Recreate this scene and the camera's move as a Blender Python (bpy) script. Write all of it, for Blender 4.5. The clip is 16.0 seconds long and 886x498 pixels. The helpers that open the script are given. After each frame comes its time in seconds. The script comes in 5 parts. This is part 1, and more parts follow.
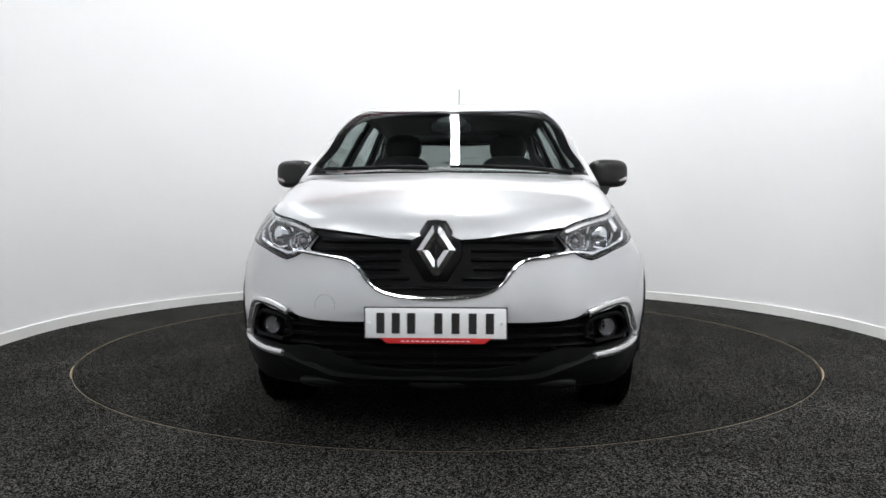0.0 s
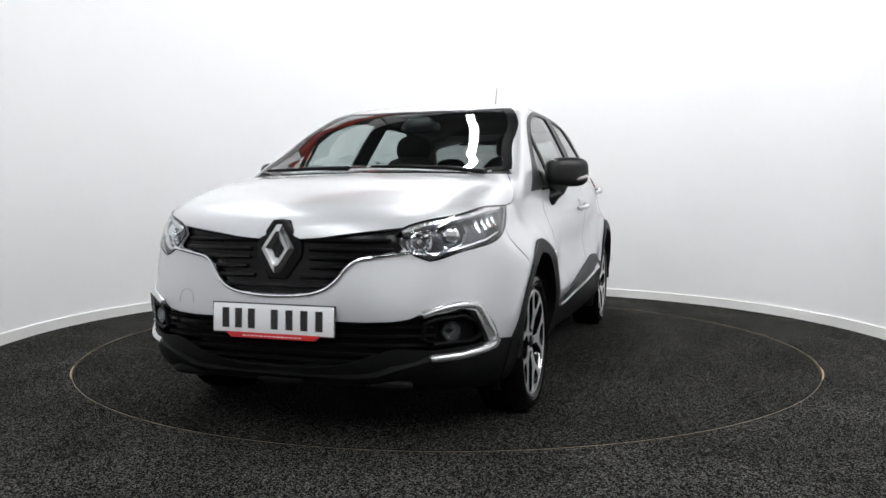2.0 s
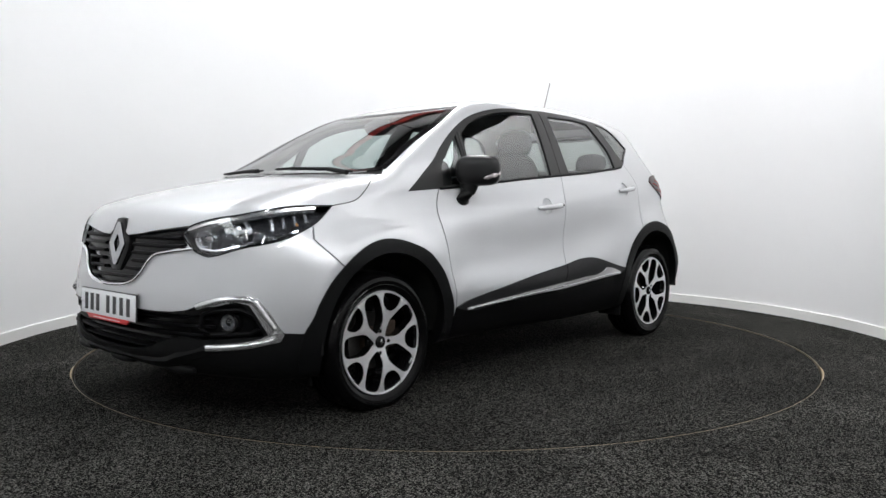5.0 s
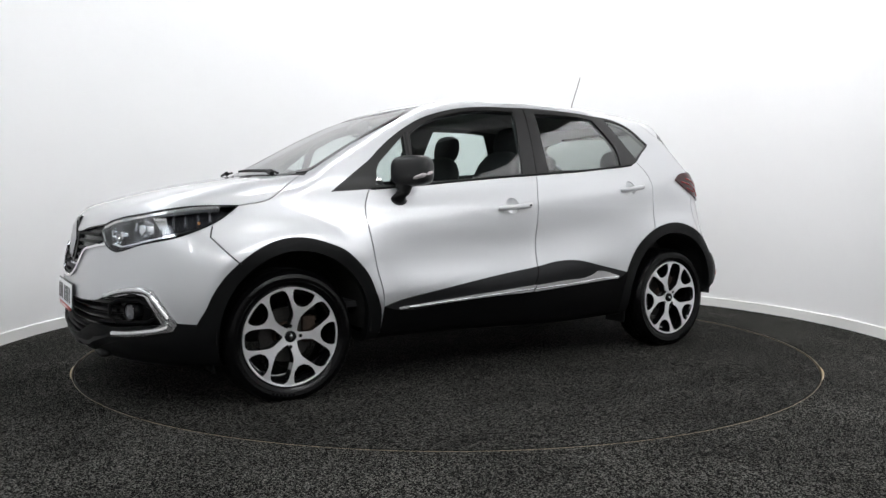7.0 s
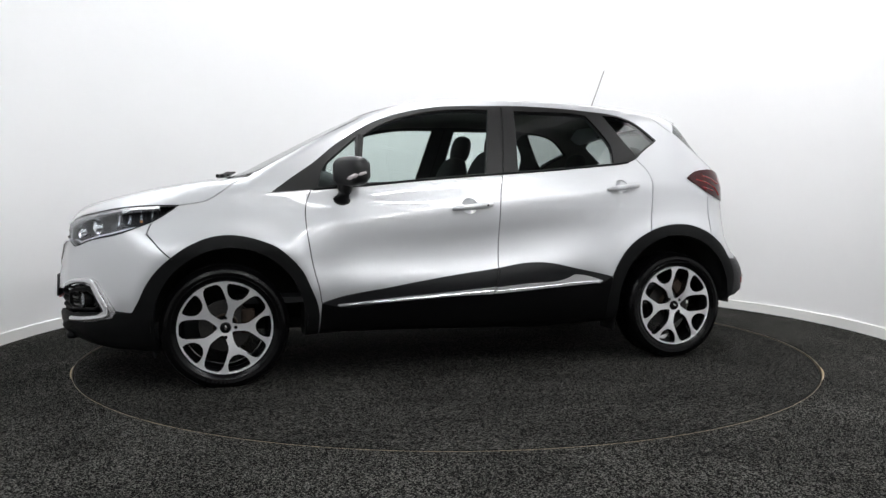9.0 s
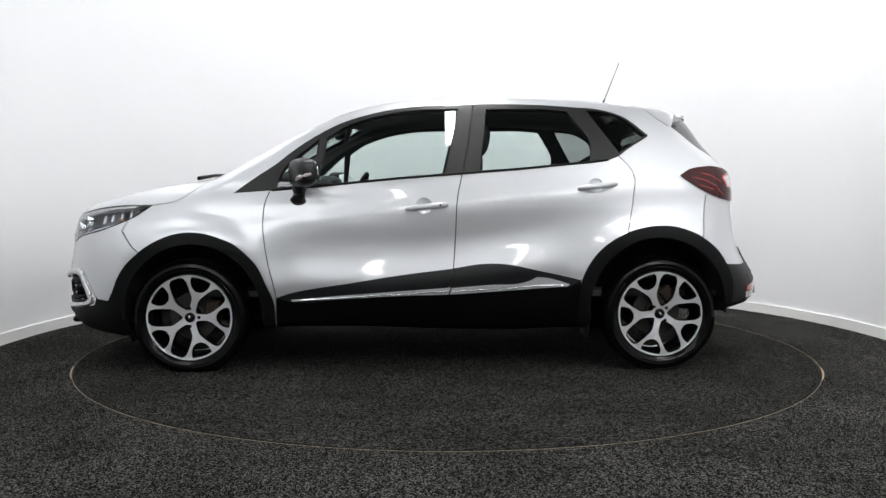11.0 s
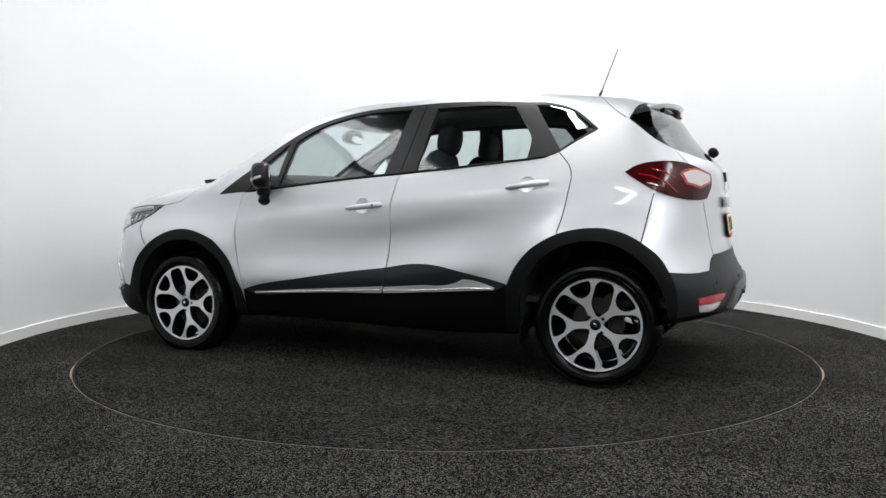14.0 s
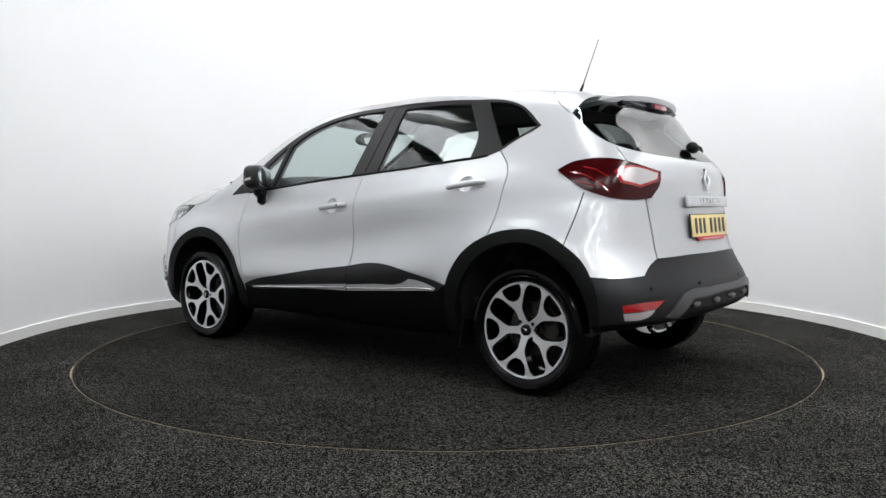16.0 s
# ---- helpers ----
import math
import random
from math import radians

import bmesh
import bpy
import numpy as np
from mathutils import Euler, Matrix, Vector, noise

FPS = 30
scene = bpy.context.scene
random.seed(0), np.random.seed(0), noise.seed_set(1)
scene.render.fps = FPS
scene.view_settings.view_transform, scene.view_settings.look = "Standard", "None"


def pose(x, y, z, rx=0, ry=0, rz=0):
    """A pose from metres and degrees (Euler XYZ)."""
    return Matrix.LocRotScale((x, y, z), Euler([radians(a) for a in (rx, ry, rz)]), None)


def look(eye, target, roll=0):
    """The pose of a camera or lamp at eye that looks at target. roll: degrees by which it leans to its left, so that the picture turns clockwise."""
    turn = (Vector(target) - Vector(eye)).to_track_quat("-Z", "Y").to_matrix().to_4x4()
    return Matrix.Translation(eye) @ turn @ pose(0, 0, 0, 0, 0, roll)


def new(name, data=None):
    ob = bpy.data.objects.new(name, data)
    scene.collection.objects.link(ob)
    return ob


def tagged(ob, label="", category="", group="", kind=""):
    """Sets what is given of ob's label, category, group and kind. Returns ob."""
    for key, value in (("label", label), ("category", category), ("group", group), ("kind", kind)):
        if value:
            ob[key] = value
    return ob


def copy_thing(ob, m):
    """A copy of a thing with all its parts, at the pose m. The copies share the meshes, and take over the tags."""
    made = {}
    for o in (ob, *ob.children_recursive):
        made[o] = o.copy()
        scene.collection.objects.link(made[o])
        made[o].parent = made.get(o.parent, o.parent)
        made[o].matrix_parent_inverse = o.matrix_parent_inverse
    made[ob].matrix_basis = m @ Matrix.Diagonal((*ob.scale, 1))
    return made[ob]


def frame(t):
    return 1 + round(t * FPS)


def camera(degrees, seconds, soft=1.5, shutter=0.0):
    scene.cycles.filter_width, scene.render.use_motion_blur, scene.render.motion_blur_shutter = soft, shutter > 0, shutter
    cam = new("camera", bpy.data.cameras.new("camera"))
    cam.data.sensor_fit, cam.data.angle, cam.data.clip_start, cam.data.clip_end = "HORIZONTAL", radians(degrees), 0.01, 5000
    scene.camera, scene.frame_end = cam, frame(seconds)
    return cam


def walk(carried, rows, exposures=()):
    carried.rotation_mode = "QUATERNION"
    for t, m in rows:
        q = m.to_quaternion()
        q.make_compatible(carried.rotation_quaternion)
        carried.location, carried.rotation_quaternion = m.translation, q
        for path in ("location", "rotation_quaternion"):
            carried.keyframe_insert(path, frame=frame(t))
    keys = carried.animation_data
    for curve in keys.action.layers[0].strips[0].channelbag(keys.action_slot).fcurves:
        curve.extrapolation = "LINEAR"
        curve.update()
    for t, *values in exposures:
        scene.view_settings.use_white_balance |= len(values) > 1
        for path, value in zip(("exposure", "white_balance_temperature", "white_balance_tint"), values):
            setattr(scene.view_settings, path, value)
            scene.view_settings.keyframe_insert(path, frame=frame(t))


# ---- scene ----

CLIP = 16.0
TABLE_TURN = 7.845   # degrees a second, clockwise seen from above
TURN_AT_START = 2.40
AXIS = (-0.128, -0.057)  # the turntable's axis in the car's own plan

cam = camera(60.38, CLIP, soft=1.5, shutter=0.5)
walk(cam, [(0.0, pose(0, -5.09, 0.929, 86.65, 0, 0.244)), (CLIP, pose(0, -5.09, 0.929, 86.65, 0, 0.244))], [(0.0, 0.08), (CLIP, 0.08)])

# ---- light ----
world = bpy.data.worlds.new("world")
scene.world = world
world.use_nodes = True
world.node_tree.nodes["Background"].inputs["Color"].default_value = (0.75, 0.82, 1.0, 1)
world.node_tree.nodes["Background"].inputs["Strength"].default_value = 0.02


def area_lamp(name, m, sx, sy, watts, colour=(0.985, 0.99, 1.0)):
    d = bpy.data.lights.new(name, "AREA")
    d.shape, d.size, d.size_y, d.energy, d.color = "RECTANGLE", sx, sy, watts, colour
    ob = new(name, d)
    ob.matrix_world = m
    return tagged(ob, "light of a ceiling batten, some added only as fill", "lamp", kind="structure")


# ---- materials ----
def material(name, colour, rough=0.5, metal=0.0, coat=0.0, grain=0.0, scale=40.0, bump=0.0, stain=0.0, spec=0.5, emit=0.0):
    m = bpy.data.materials.new(name)
    m.use_nodes = True
    nt = m.node_tree
    b = nt.nodes["Principled BSDF"]
    b.inputs["Base Color"].default_value = (*colour, 1)
    b.inputs["Roughness"].default_value = rough
    b.inputs["Metallic"].default_value = metal
    b.inputs["Coat Weight"].default_value = coat
    b.inputs["Coat Roughness"].default_value = 0.02
    b.inputs["Specular IOR Level"].default_value = spec
    if emit:
        b.inputs["Emission Color"].default_value = (*colour, 1)
        b.inputs["Emission Strength"].default_value = emit
    if grain or bump or stain:
        tc = nt.nodes.new("ShaderNodeTexCoord")
        n1, n2 = nt.nodes.new("ShaderNodeTexNoise"), nt.nodes.new("ShaderNodeTexNoise")
        n1.inputs["Scale"].default_value, n1.inputs["Detail"].default_value = scale, 3
        n2.inputs["Scale"].default_value, n2.inputs["Detail"].default_value = 2.3, 4
        for n in (n1, n2):
            nt.links.new(tc.outputs["Object"], n.inputs["Vector"])
        last = None
        for n, amount in ((n1, grain), (n2, stain)):
            if not amount:
                continue
            mr = nt.nodes.new("ShaderNodeMapRange")
            mr.inputs["From Min"].default_value, mr.inputs["From Max"].default_value = 0.3, 0.7
            mr.inputs["To Min"].default_value, mr.inputs["To Max"].default_value = 1 - amount, 1 + amount
            nt.links.new(n.outputs["Fac"], mr.inputs["Value"])
            mul = nt.nodes.new("ShaderNodeVectorMath")
            mul.operation = "SCALE"
            if last:
                nt.links.new(last, mul.inputs[0])
            else:
                mul.inputs[0].default_value = colour
            nt.links.new(mr.outputs["Result"], mul.inputs["Scale"])
            last = mul.outputs["Vector"]
        if last:
            nt.links.new(last, b.inputs["Base Color"])
        if bump:
            bp = nt.nodes.new("ShaderNodeBump")
            bp.inputs["Strength"].default_value, bp.inputs["Distance"].default_value = bump, 0.002
            nt.links.new(n1.outputs["Fac"], bp.inputs["Height"])
            nt.links.new(bp.outputs["Normal"], b.inputs["Normal"])
    return m


def pane_material(name, tint, ior=1.5, rough=0.0):
    m = bpy.data.materials.new(name)
    m.use_nodes = True
    nt = m.node_tree
    nt.nodes.remove(nt.nodes["Principled BSDF"])
    t, g, mix, fr = (nt.nodes.new("ShaderNode" + k) for k in ("BsdfTransparent", "BsdfGlossy", "MixShader", "LayerWeight"))
    t.inputs["Color"].default_value = (*tint, 1)
    g.inputs["Roughness"].default_value = rough
    fr.inputs["Blend"].default_value = 0.5
    pw, ma = nt.nodes.new("ShaderNodeMath"), nt.nodes.new("ShaderNodeMath")
    pw.operation, ma.operation = "POWER", "MULTIPLY_ADD"
    pw.inputs[1].default_value, ma.inputs[1].default_value, ma.inputs[2].default_value = 4.0, 0.92, 2 * ((ior - 1) / (ior + 1)) ** 2
    nt.links.new(fr.outputs["Facing"], pw.inputs[0])
    nt.links.new(pw.outputs[0], ma.inputs[0])
    nt.links.new(ma.outputs[0], mix.inputs[0])
    nt.links.new(t.outputs[0], mix.inputs[1])
    nt.links.new(g.outputs[0], mix.inputs[2])
    nt.links.new(mix.outputs[0], nt.nodes["Material Output"].inputs["Surface"])
    return m


PAINT = material("silver_metallic_paint", (0.560, 0.569, 0.585), 0.40, 0.42, 1.0, grain=0.05, scale=900, stain=0.01)
BLACK_PLASTIC = material("grained_black_plastic", (0.0040, 0.0042, 0.0045), 0.52, spec=0.13, bump=0.25, scale=600, grain=0.15, stain=0.08)
GREY_PLASTIC = material("grained_dark_grey_plastic", (0.0105, 0.0108, 0.0118), 0.46, spec=0.28, bump=0.25, scale=600, grain=0.12, stain=0.06)
GLOSS_BLACK = material("gloss_black_plastic", (0.005, 0.005, 0.0055), 0.16, spec=0.15, stain=0.1)
SILL_BLACK = material("black_sill_plastic", (0.0018, 0.0018, 0.0020), 0.5, spec=0.08, bump=0.2, scale=600, grain=0.15, stain=0.08)
MIRROR_BLACK = material("black_mirror_shell", (0.006, 0.006, 0.0065), 0.34, spec=0.4, grain=0.05, scale=400)
SATIN_BLACK = material("satin_black_film", (0.0085, 0.0082, 0.0082), 0.42, grain=0.08, scale=300, spec=0.3)
VOID = material("dark_cavity", (0.004, 0.004, 0.004), 0.9, grain=0.3, scale=30)
RUBBER = material("tyre_rubber", (0.0022, 0.0022, 0.0024), 0.17, spec=0.15, bump=0.3, scale=120, grain=0.25, stain=0.2)
CHROME = material("chrome", (0.86, 0.86, 0.88), 0.08, 1.0, stain=0.03)
SATIN_CHROME = material("satin_chrome", (0.82, 0.82, 0.84), 0.24, 1.0, stain=0.04)
ALLOY = material("machined_alloy", (0.80, 0.80, 0.81), 0.32, 0.75, grain=0.06, scale=260, stain=0.05)
ALLOY_BLACK = material("black_painted_alloy", (0.003, 0.003, 0.0033), 0.12, coat=0.5, stain=0.2)
STEEL = material("brake_steel", (0.045, 0.043, 0.041), 0.45, 0.8, grain=0.15, scale=80)
RUST = material("rusty_hub", (0.030, 0.018, 0.011), 0.8, 0.3, grain=0.4, scale=60)
GLASS = pane_material("window_glass", (0.84, 0.91, 0.89))
SCREEN_GLASS = pane_material("windscreen_glass", (0.72, 0.80, 0.79))
DARK_GLASS = pane_material("privacy_glass", (0.36, 0.39, 0.38))
LENS = pane_material("clear_lens", (0.92, 0.94, 0.96), 1.45)
RED_LENS = material("red_lens", (0.028, 0.0010, 0.0015), 0.16, spec=0.3, stain=0.5)
RED_GLOW = material("bright_red_reflector", (0.32, 0.010, 0.012), 0.12, coat=1.0, grain=0.3, scale=90)
CLEAR_LENS = material("milky_clear_lens", (0.55, 0.50, 0.50), 0.12, 0.4, coat=1.0, stain=0.1)
BEZEL = material("headlight_bezel", (0.12, 0.12, 0.13), 0.16, 0.75, grain=0.1, scale=120)
DULL_SILVER = material("dull_silver_plastic", (0.07, 0.07, 0.072), 0.38, 0.4, bump=0.2, scale=500, grain=0.06)
SLAT_BLACK = material("satin_black_slat", (0.004, 0.004, 0.0045), 0.42, spec=0.07, grain=0.1, scale=200)
BRIGHT_TRIM = material("bright_satin_trim", (0.55, 0.55, 0.56), 0.22, 0.75, coat=0.4, stain=0.05)
STRIP_TRIM = material("bright_door_strip", (0.72, 0.72, 0.73), 0.26, 0.45, coat=0.6, stain=0.05)
EMBLEM_CHROME = material("dark_chrome", (0.52, 0.52, 0.53), 0.14, 1.0, stain=0.05)
FABRIC = material("charcoal_seat_fabric", (0.025, 0.025, 0.027), 0.9, bump=0.5, scale=250, grain=0.3)
LINING = material("grey_headlining", (0.16, 0.155, 0.15), 0.9, grain=0.1, scale=200)
DASH = material("soft_dash_plastic", (0.03, 0.031, 0.033), 0.6, bump=0.3, scale=400, grain=0.1)
MIRROR = material("mirror_glass", (0.85, 0.87, 0.88), 0.02, 1.0)
PLATE_WHITE = material("white_reflective_plate", (0.82, 0.83, 0.84), 0.3, grain=0.02, scale=200)
PLATE_YELLOW = material("yellow_reflective_plate", (0.84, 0.68, 0.30), 0.3, grain=0.03, scale=200)
PLATE_BLACK = material("plate_character_black", (0.012, 0.012, 0.013), 0.4)
DEALER_RED = material("red_plate_surround", (0.62, 0.03, 0.03), 0.35, stain=0.05)
WALL_WHITE = material("white_wall_paint", (0.83, 0.83, 0.835), 0.85, grain=0.003, scale=14, stain=0.006, spec=0.25)
TRIM_WHITE = material("white_gloss_trim", (0.80, 0.80, 0.78), 0.35, stain=0.03)
DARK_CEILING = material("dark_ceiling", (0.035, 0.035, 0.037), 0.8, grain=0.2, scale=6)
BOUNCE_WALL = material("pale_bounce_wall", (0.72, 0.72, 0.72), 0.8, grain=0.2, scale=4)
RIM_RED = material("red_painted_steel", (0.45, 0.025, 0.015), 0.5, stain=0.1)
DARK_REFLECTOR = material("dark_reflector", (0.12, 0.12, 0.13), 0.3, 0.7, grain=0.1, scale=120)
BRASS = material("worn_brass_edge", (0.16, 0.125, 0.075), 0.5, 0.4, grain=0.35, scale=30)
# brightened copy of the edging brass for the crescents at the table's sides
BRIGHTENED_BRASS = material("brightened_brass_edge", (0.36, 0.27, 0.14), 0.42, 0.4, grain=0.3, scale=30)
LAMP_WHITE = material("lit_batten_diffuser", (0.97, 0.99, 1.0), 0.5, emit=9.0)
PANEL_WHITE = material("lit_panel_diffuser", (0.90, 0.96, 1.0), 0.5, emit=2.0)
TUBE_WHITE = material("lit_short_tube", (0.97, 0.99, 1.0), 0.5, emit=12.0)
LAMP_BODY = material("white_batten_body", (0.7, 0.7, 0.7), 0.4)


def carpet(name, base, wear, lay=(1, 1, 1)):
    """Cut-pile carpet: single light and dark tufts, finer fibres between them, worn patches; lay stretches the pile one way."""
    m = bpy.data.materials.new(name)
    m.use_nodes = True
    nt = m.node_tree
    b = nt.nodes["Principled BSDF"]
    b.inputs["Roughness"].default_value = 0.95
    b.inputs["Specular IOR Level"].default_value = 0.02
    tc = nt.nodes.new("ShaderNodeTexCoord")
    tuft, fibre, wide = nt.nodes.new("ShaderNodeTexVoronoi"), nt.nodes.new("ShaderNodeTexNoise"), nt.nodes.new("ShaderNodeTexNoise")
    tuft.inputs["Scale"].default_value = 190.0
    fibre.inputs["Scale"].default_value, fibre.inputs["Detail"].default_value = 170.0, 4.0
    fibre.inputs["Roughness"].default_value = 0.7
    wide.inputs["Scale"].default_value, wide.inputs["Detail"].default_value = 1.9, 7.0
    mp = nt.nodes.new("ShaderNodeMapping")
    mp.inputs["Scale"].default_value = lay
    nt.links.new(tc.outputs["Object"], mp.inputs["Vector"])
    for n in (tuft, fibre, wide):
        nt.links.new(mp.outputs["Vector"], n.inputs["Vector"])
    sep = nt.nodes.new("ShaderNodeSeparateColor")
    nt.links.new(tuft.outputs["Color"], sep.inputs[0])
    add = nt.nodes.new("ShaderNodeMath")
    add.operation, add.inputs[1].default_value = "MULTIPLY_ADD", 0.55
    nt.links.new(sep.outputs[0], add.inputs[0])
    nt.links.new(fibre.outputs["Fac"], add.inputs[2])
    ramp = nt.nodes.new("ShaderNodeValToRGB")
    nt.links.new(add.outputs[0], ramp.inputs["Fac"])
    e = ramp.color_ramp.elements
    e[0].position, e[0].color = 0.55, (base * 0.12, base * 0.12, base * 0.12, 1)
    e[1].position, e[1].color = 1.0, (base * 15.0, base * 14.7, base * 13.5, 1)
    k = e.new(0.86)
    k.color = (base * 1.25, base * 1.22, base * 1.12, 1)
    mr = nt.nodes.new("ShaderNodeMapRange")
    mr.inputs["From Min"].default_value, mr.inputs["From Max"].default_value = 0.3, 0.7
    mr.inputs["To Min"].default_value, mr.inputs["To Max"].default_value = 1 - wear, 1 + wear
    nt.links.new(wide.outputs["Fac"], mr.inputs["Value"])
    mul = nt.nodes.new("ShaderNodeVectorMath")
    mul.operation = "SCALE"
    nt.links.new(ramp.outputs["Color"], mul.inputs[0])
    nt.links.new(mr.outputs["Result"], mul.inputs["Scale"])
    nt.links.new(mul.outputs["Vector"], b.inputs["Base Color"])
    bp = nt.nodes.new("ShaderNodeBump")
    bp.inputs["Strength"].default_value, bp.inputs["Distance"].default_value = 0.35, 0.002
    nt.links.new(add.outputs[0], bp.inputs["Height"])
    nt.links.new(bp.outputs["Normal"], b.inputs["Normal"])
    return m


CARPET = carpet("charcoal_carpet", 0.0069, 0.34, (1.1, 1.1, 1))
TABLE_CARPET = carpet("charcoal_turntable_carpet", 0.0055, 0.28, (0.8, 1.4, 1))


# ---- mesh helpers ----
def mesh_object(name, verts, faces, mat, parent=None, label="", smooth=False, normals=None):
    me = bpy.data.meshes.new(name)
    me.from_pydata([tuple(v) for v in verts], [], [tuple(int(i) for i in f) for f in faces])
    me.materials.append(mat)
    if smooth:
        me.polygons.foreach_set("use_smooth", [True] * len(me.polygons))
    if normals is not None:
        me.normals_split_custom_set([tuple(n) for n in normals])
    me.update()
    ob = new(name, me)
    ob.parent = parent
    if label:
        ob["label"] = label
    return ob


def part(name, bm, mat, parent, label="", smooth=True, angle=40):
    """Links a bmesh as one mesh under a thing or a part."""
    me = bpy.data.meshes.new(name)
    bmesh.ops.recalc_face_normals(bm, faces=bm.faces)
    if smooth:
        for f in bm.faces:
            f.smooth = True
        lim = radians(angle)
        for e in bm.edges:
            if len(e.link_faces) == 2 and e.calc_face_angle(0) > lim:
                e.smooth = False
    bm.to_mesh(me)
    bm.free()
    me.materials.append(mat)
    ob = new(name, me)
    ob.parent = parent
    if label:
        ob["label"] = label
    return ob


def box(sx, sy, sz, at=(0, 0, 0), bevel=0.0, segments=2, m=None, bm=None):
    own = bmesh.new()
    bmesh.ops.create_cube(own, size=1.0, matrix=Matrix.Diagonal((sx, sy, sz, 1)))
    if bevel:
        bmesh.ops.bevel(own, geom=own.edges[:], offset=bevel, segments=segments, profile=0.5, affect="EDGES")
    bmesh.ops.transform(own, matrix=Matrix.Translation(at) @ (m or Matrix()), verts=own.verts)
    return join_bm(bm, own)


def join_bm(bm, own):
    if bm is None:
        return own
    me = bpy.data.meshes.new("tmp")
    own.to_mesh(me)
    own.free()
    bm.from_mesh(me)
    bpy.data.meshes.remove(me)
    return bm


def lathe(profile, n=48, bm=None, close=False):
    """Turns a profile of (radius, y) round the y axis."""
    bm = bm or bmesh.new()
    rings = []
    for r, y in profile:
        rings.append([bm.verts.new((r * math.cos(2 * math.pi * i / n), y, r * math.sin(2 * math.pi * i / n))) for i in range(n)])
    pairs = list(zip(rings, rings[1:])) + ([(rings[-1], rings[0])] if close else [])
    for a, b in pairs:
        for i in range(n):
            j = (i + 1) % n
            bm.faces.new((a[i], a[j], b[j], b[i]))
    return bm


def prism(outline, y0, y1, bevel=0.0, bm=None, holes=None):
    """A plate cut to an outline in x and z, from y0 to y1."""
    own = bmesh.new()
    a = [own.verts.new((x, y0, z)) for x, z in outline]
    b = [own.verts.new((x, y1, z)) for x, z in outline]
    own.faces.new(a)
    top = own.faces.new(b)
    n = len(a)
    for i in range(n):
        own.faces.new((a[i], a[(i + 1) % n], b[(i + 1) % n], b[i]))
    if bevel:
        bmesh.ops.recalc_face_normals(own, faces=own.faces)
        bmesh.ops.bevel(own, geom=list(top.edges), offset=bevel, segments=2, profile=0.5, affect="EDGES")
    return join_bm(bm, own)


def tube(points, radius, n=8, bm=None, flat=1.0):
    """A round bar along points; flat squeezes it across."""
    bm = bm or bmesh.new()
    pts = [Vector(p) for p in points]
    rad = radius if isinstance(radius, (list, tuple)) else [radius] * len(pts)
    rings = []
    for i, p in enumerate(pts):
        d = (pts[min(i + 1, len(pts) - 1)] - pts[max(i - 1, 0)]).normalized()
        up = Vector((0, 0, 1)) if abs(d.z) < 0.9 else Vector((1, 0, 0))
        s = d.cross(up).normalized()
        w = s.cross(d).normalized()
        rings.append([bm.verts.new(p + (s * math.cos(2 * math.pi * k / n) + w * math.sin(2 * math.pi * k / n) * flat) * rad[i]) for k in range(n)])
    for a, b in zip(rings, rings[1:]):
        for k in range(n):
            bm.faces.new((a[k], a[(k + 1) % n], b[(k + 1) % n], b[k]))
    bm.faces.new(rings[0][::-1])
    bm.faces.new(rings[-1])
    return bm


def blob(sx, sy, sz, at=(0, 0, 0), power=2.6, n=24, m=None, bm=None):
    """A rounded block: a superellipsoid."""
    own = bmesh.new()
    bmesh.ops.create_uvsphere(own, u_segments=n, v_segments=n // 2, radius=1.0)
    for v in own.verts:
        k = (abs(v.co.x) ** power + abs(v.co.y) ** power + abs(v.co.z) ** power) ** (-1 / power)
        v.co = Vector((v.co.x * sx, v.co.y * sy, v.co.z * sz)) * k
    bmesh.ops.transform(own, matrix=Matrix.Translation(at) @ (m or Matrix()), verts=own.verts)
    return join_bm(bm, own)


# ---- the room ----
WALL_AT, WALL_R, WALL_H = (0.04, 0.09), 2.99, 3.7
TABLE_R = 2.264


def wall_line(r, reach, n=72):
    """The plan of the curved wall: half a round, then straight past the camera's view, lengthened unseen to whiten
    reflections.
    """
    pts = [(WALL_AT[0] + r, WALL_AT[1] - reach)]
    pts += [(WALL_AT[0] + r * math.cos(math.pi * i / n), WALL_AT[1] + r * math.sin(math.pi * i / n)) for i in range(n + 1)]
    return pts + [(WALL_AT[0] - r, WALL_AT[1] - reach)]


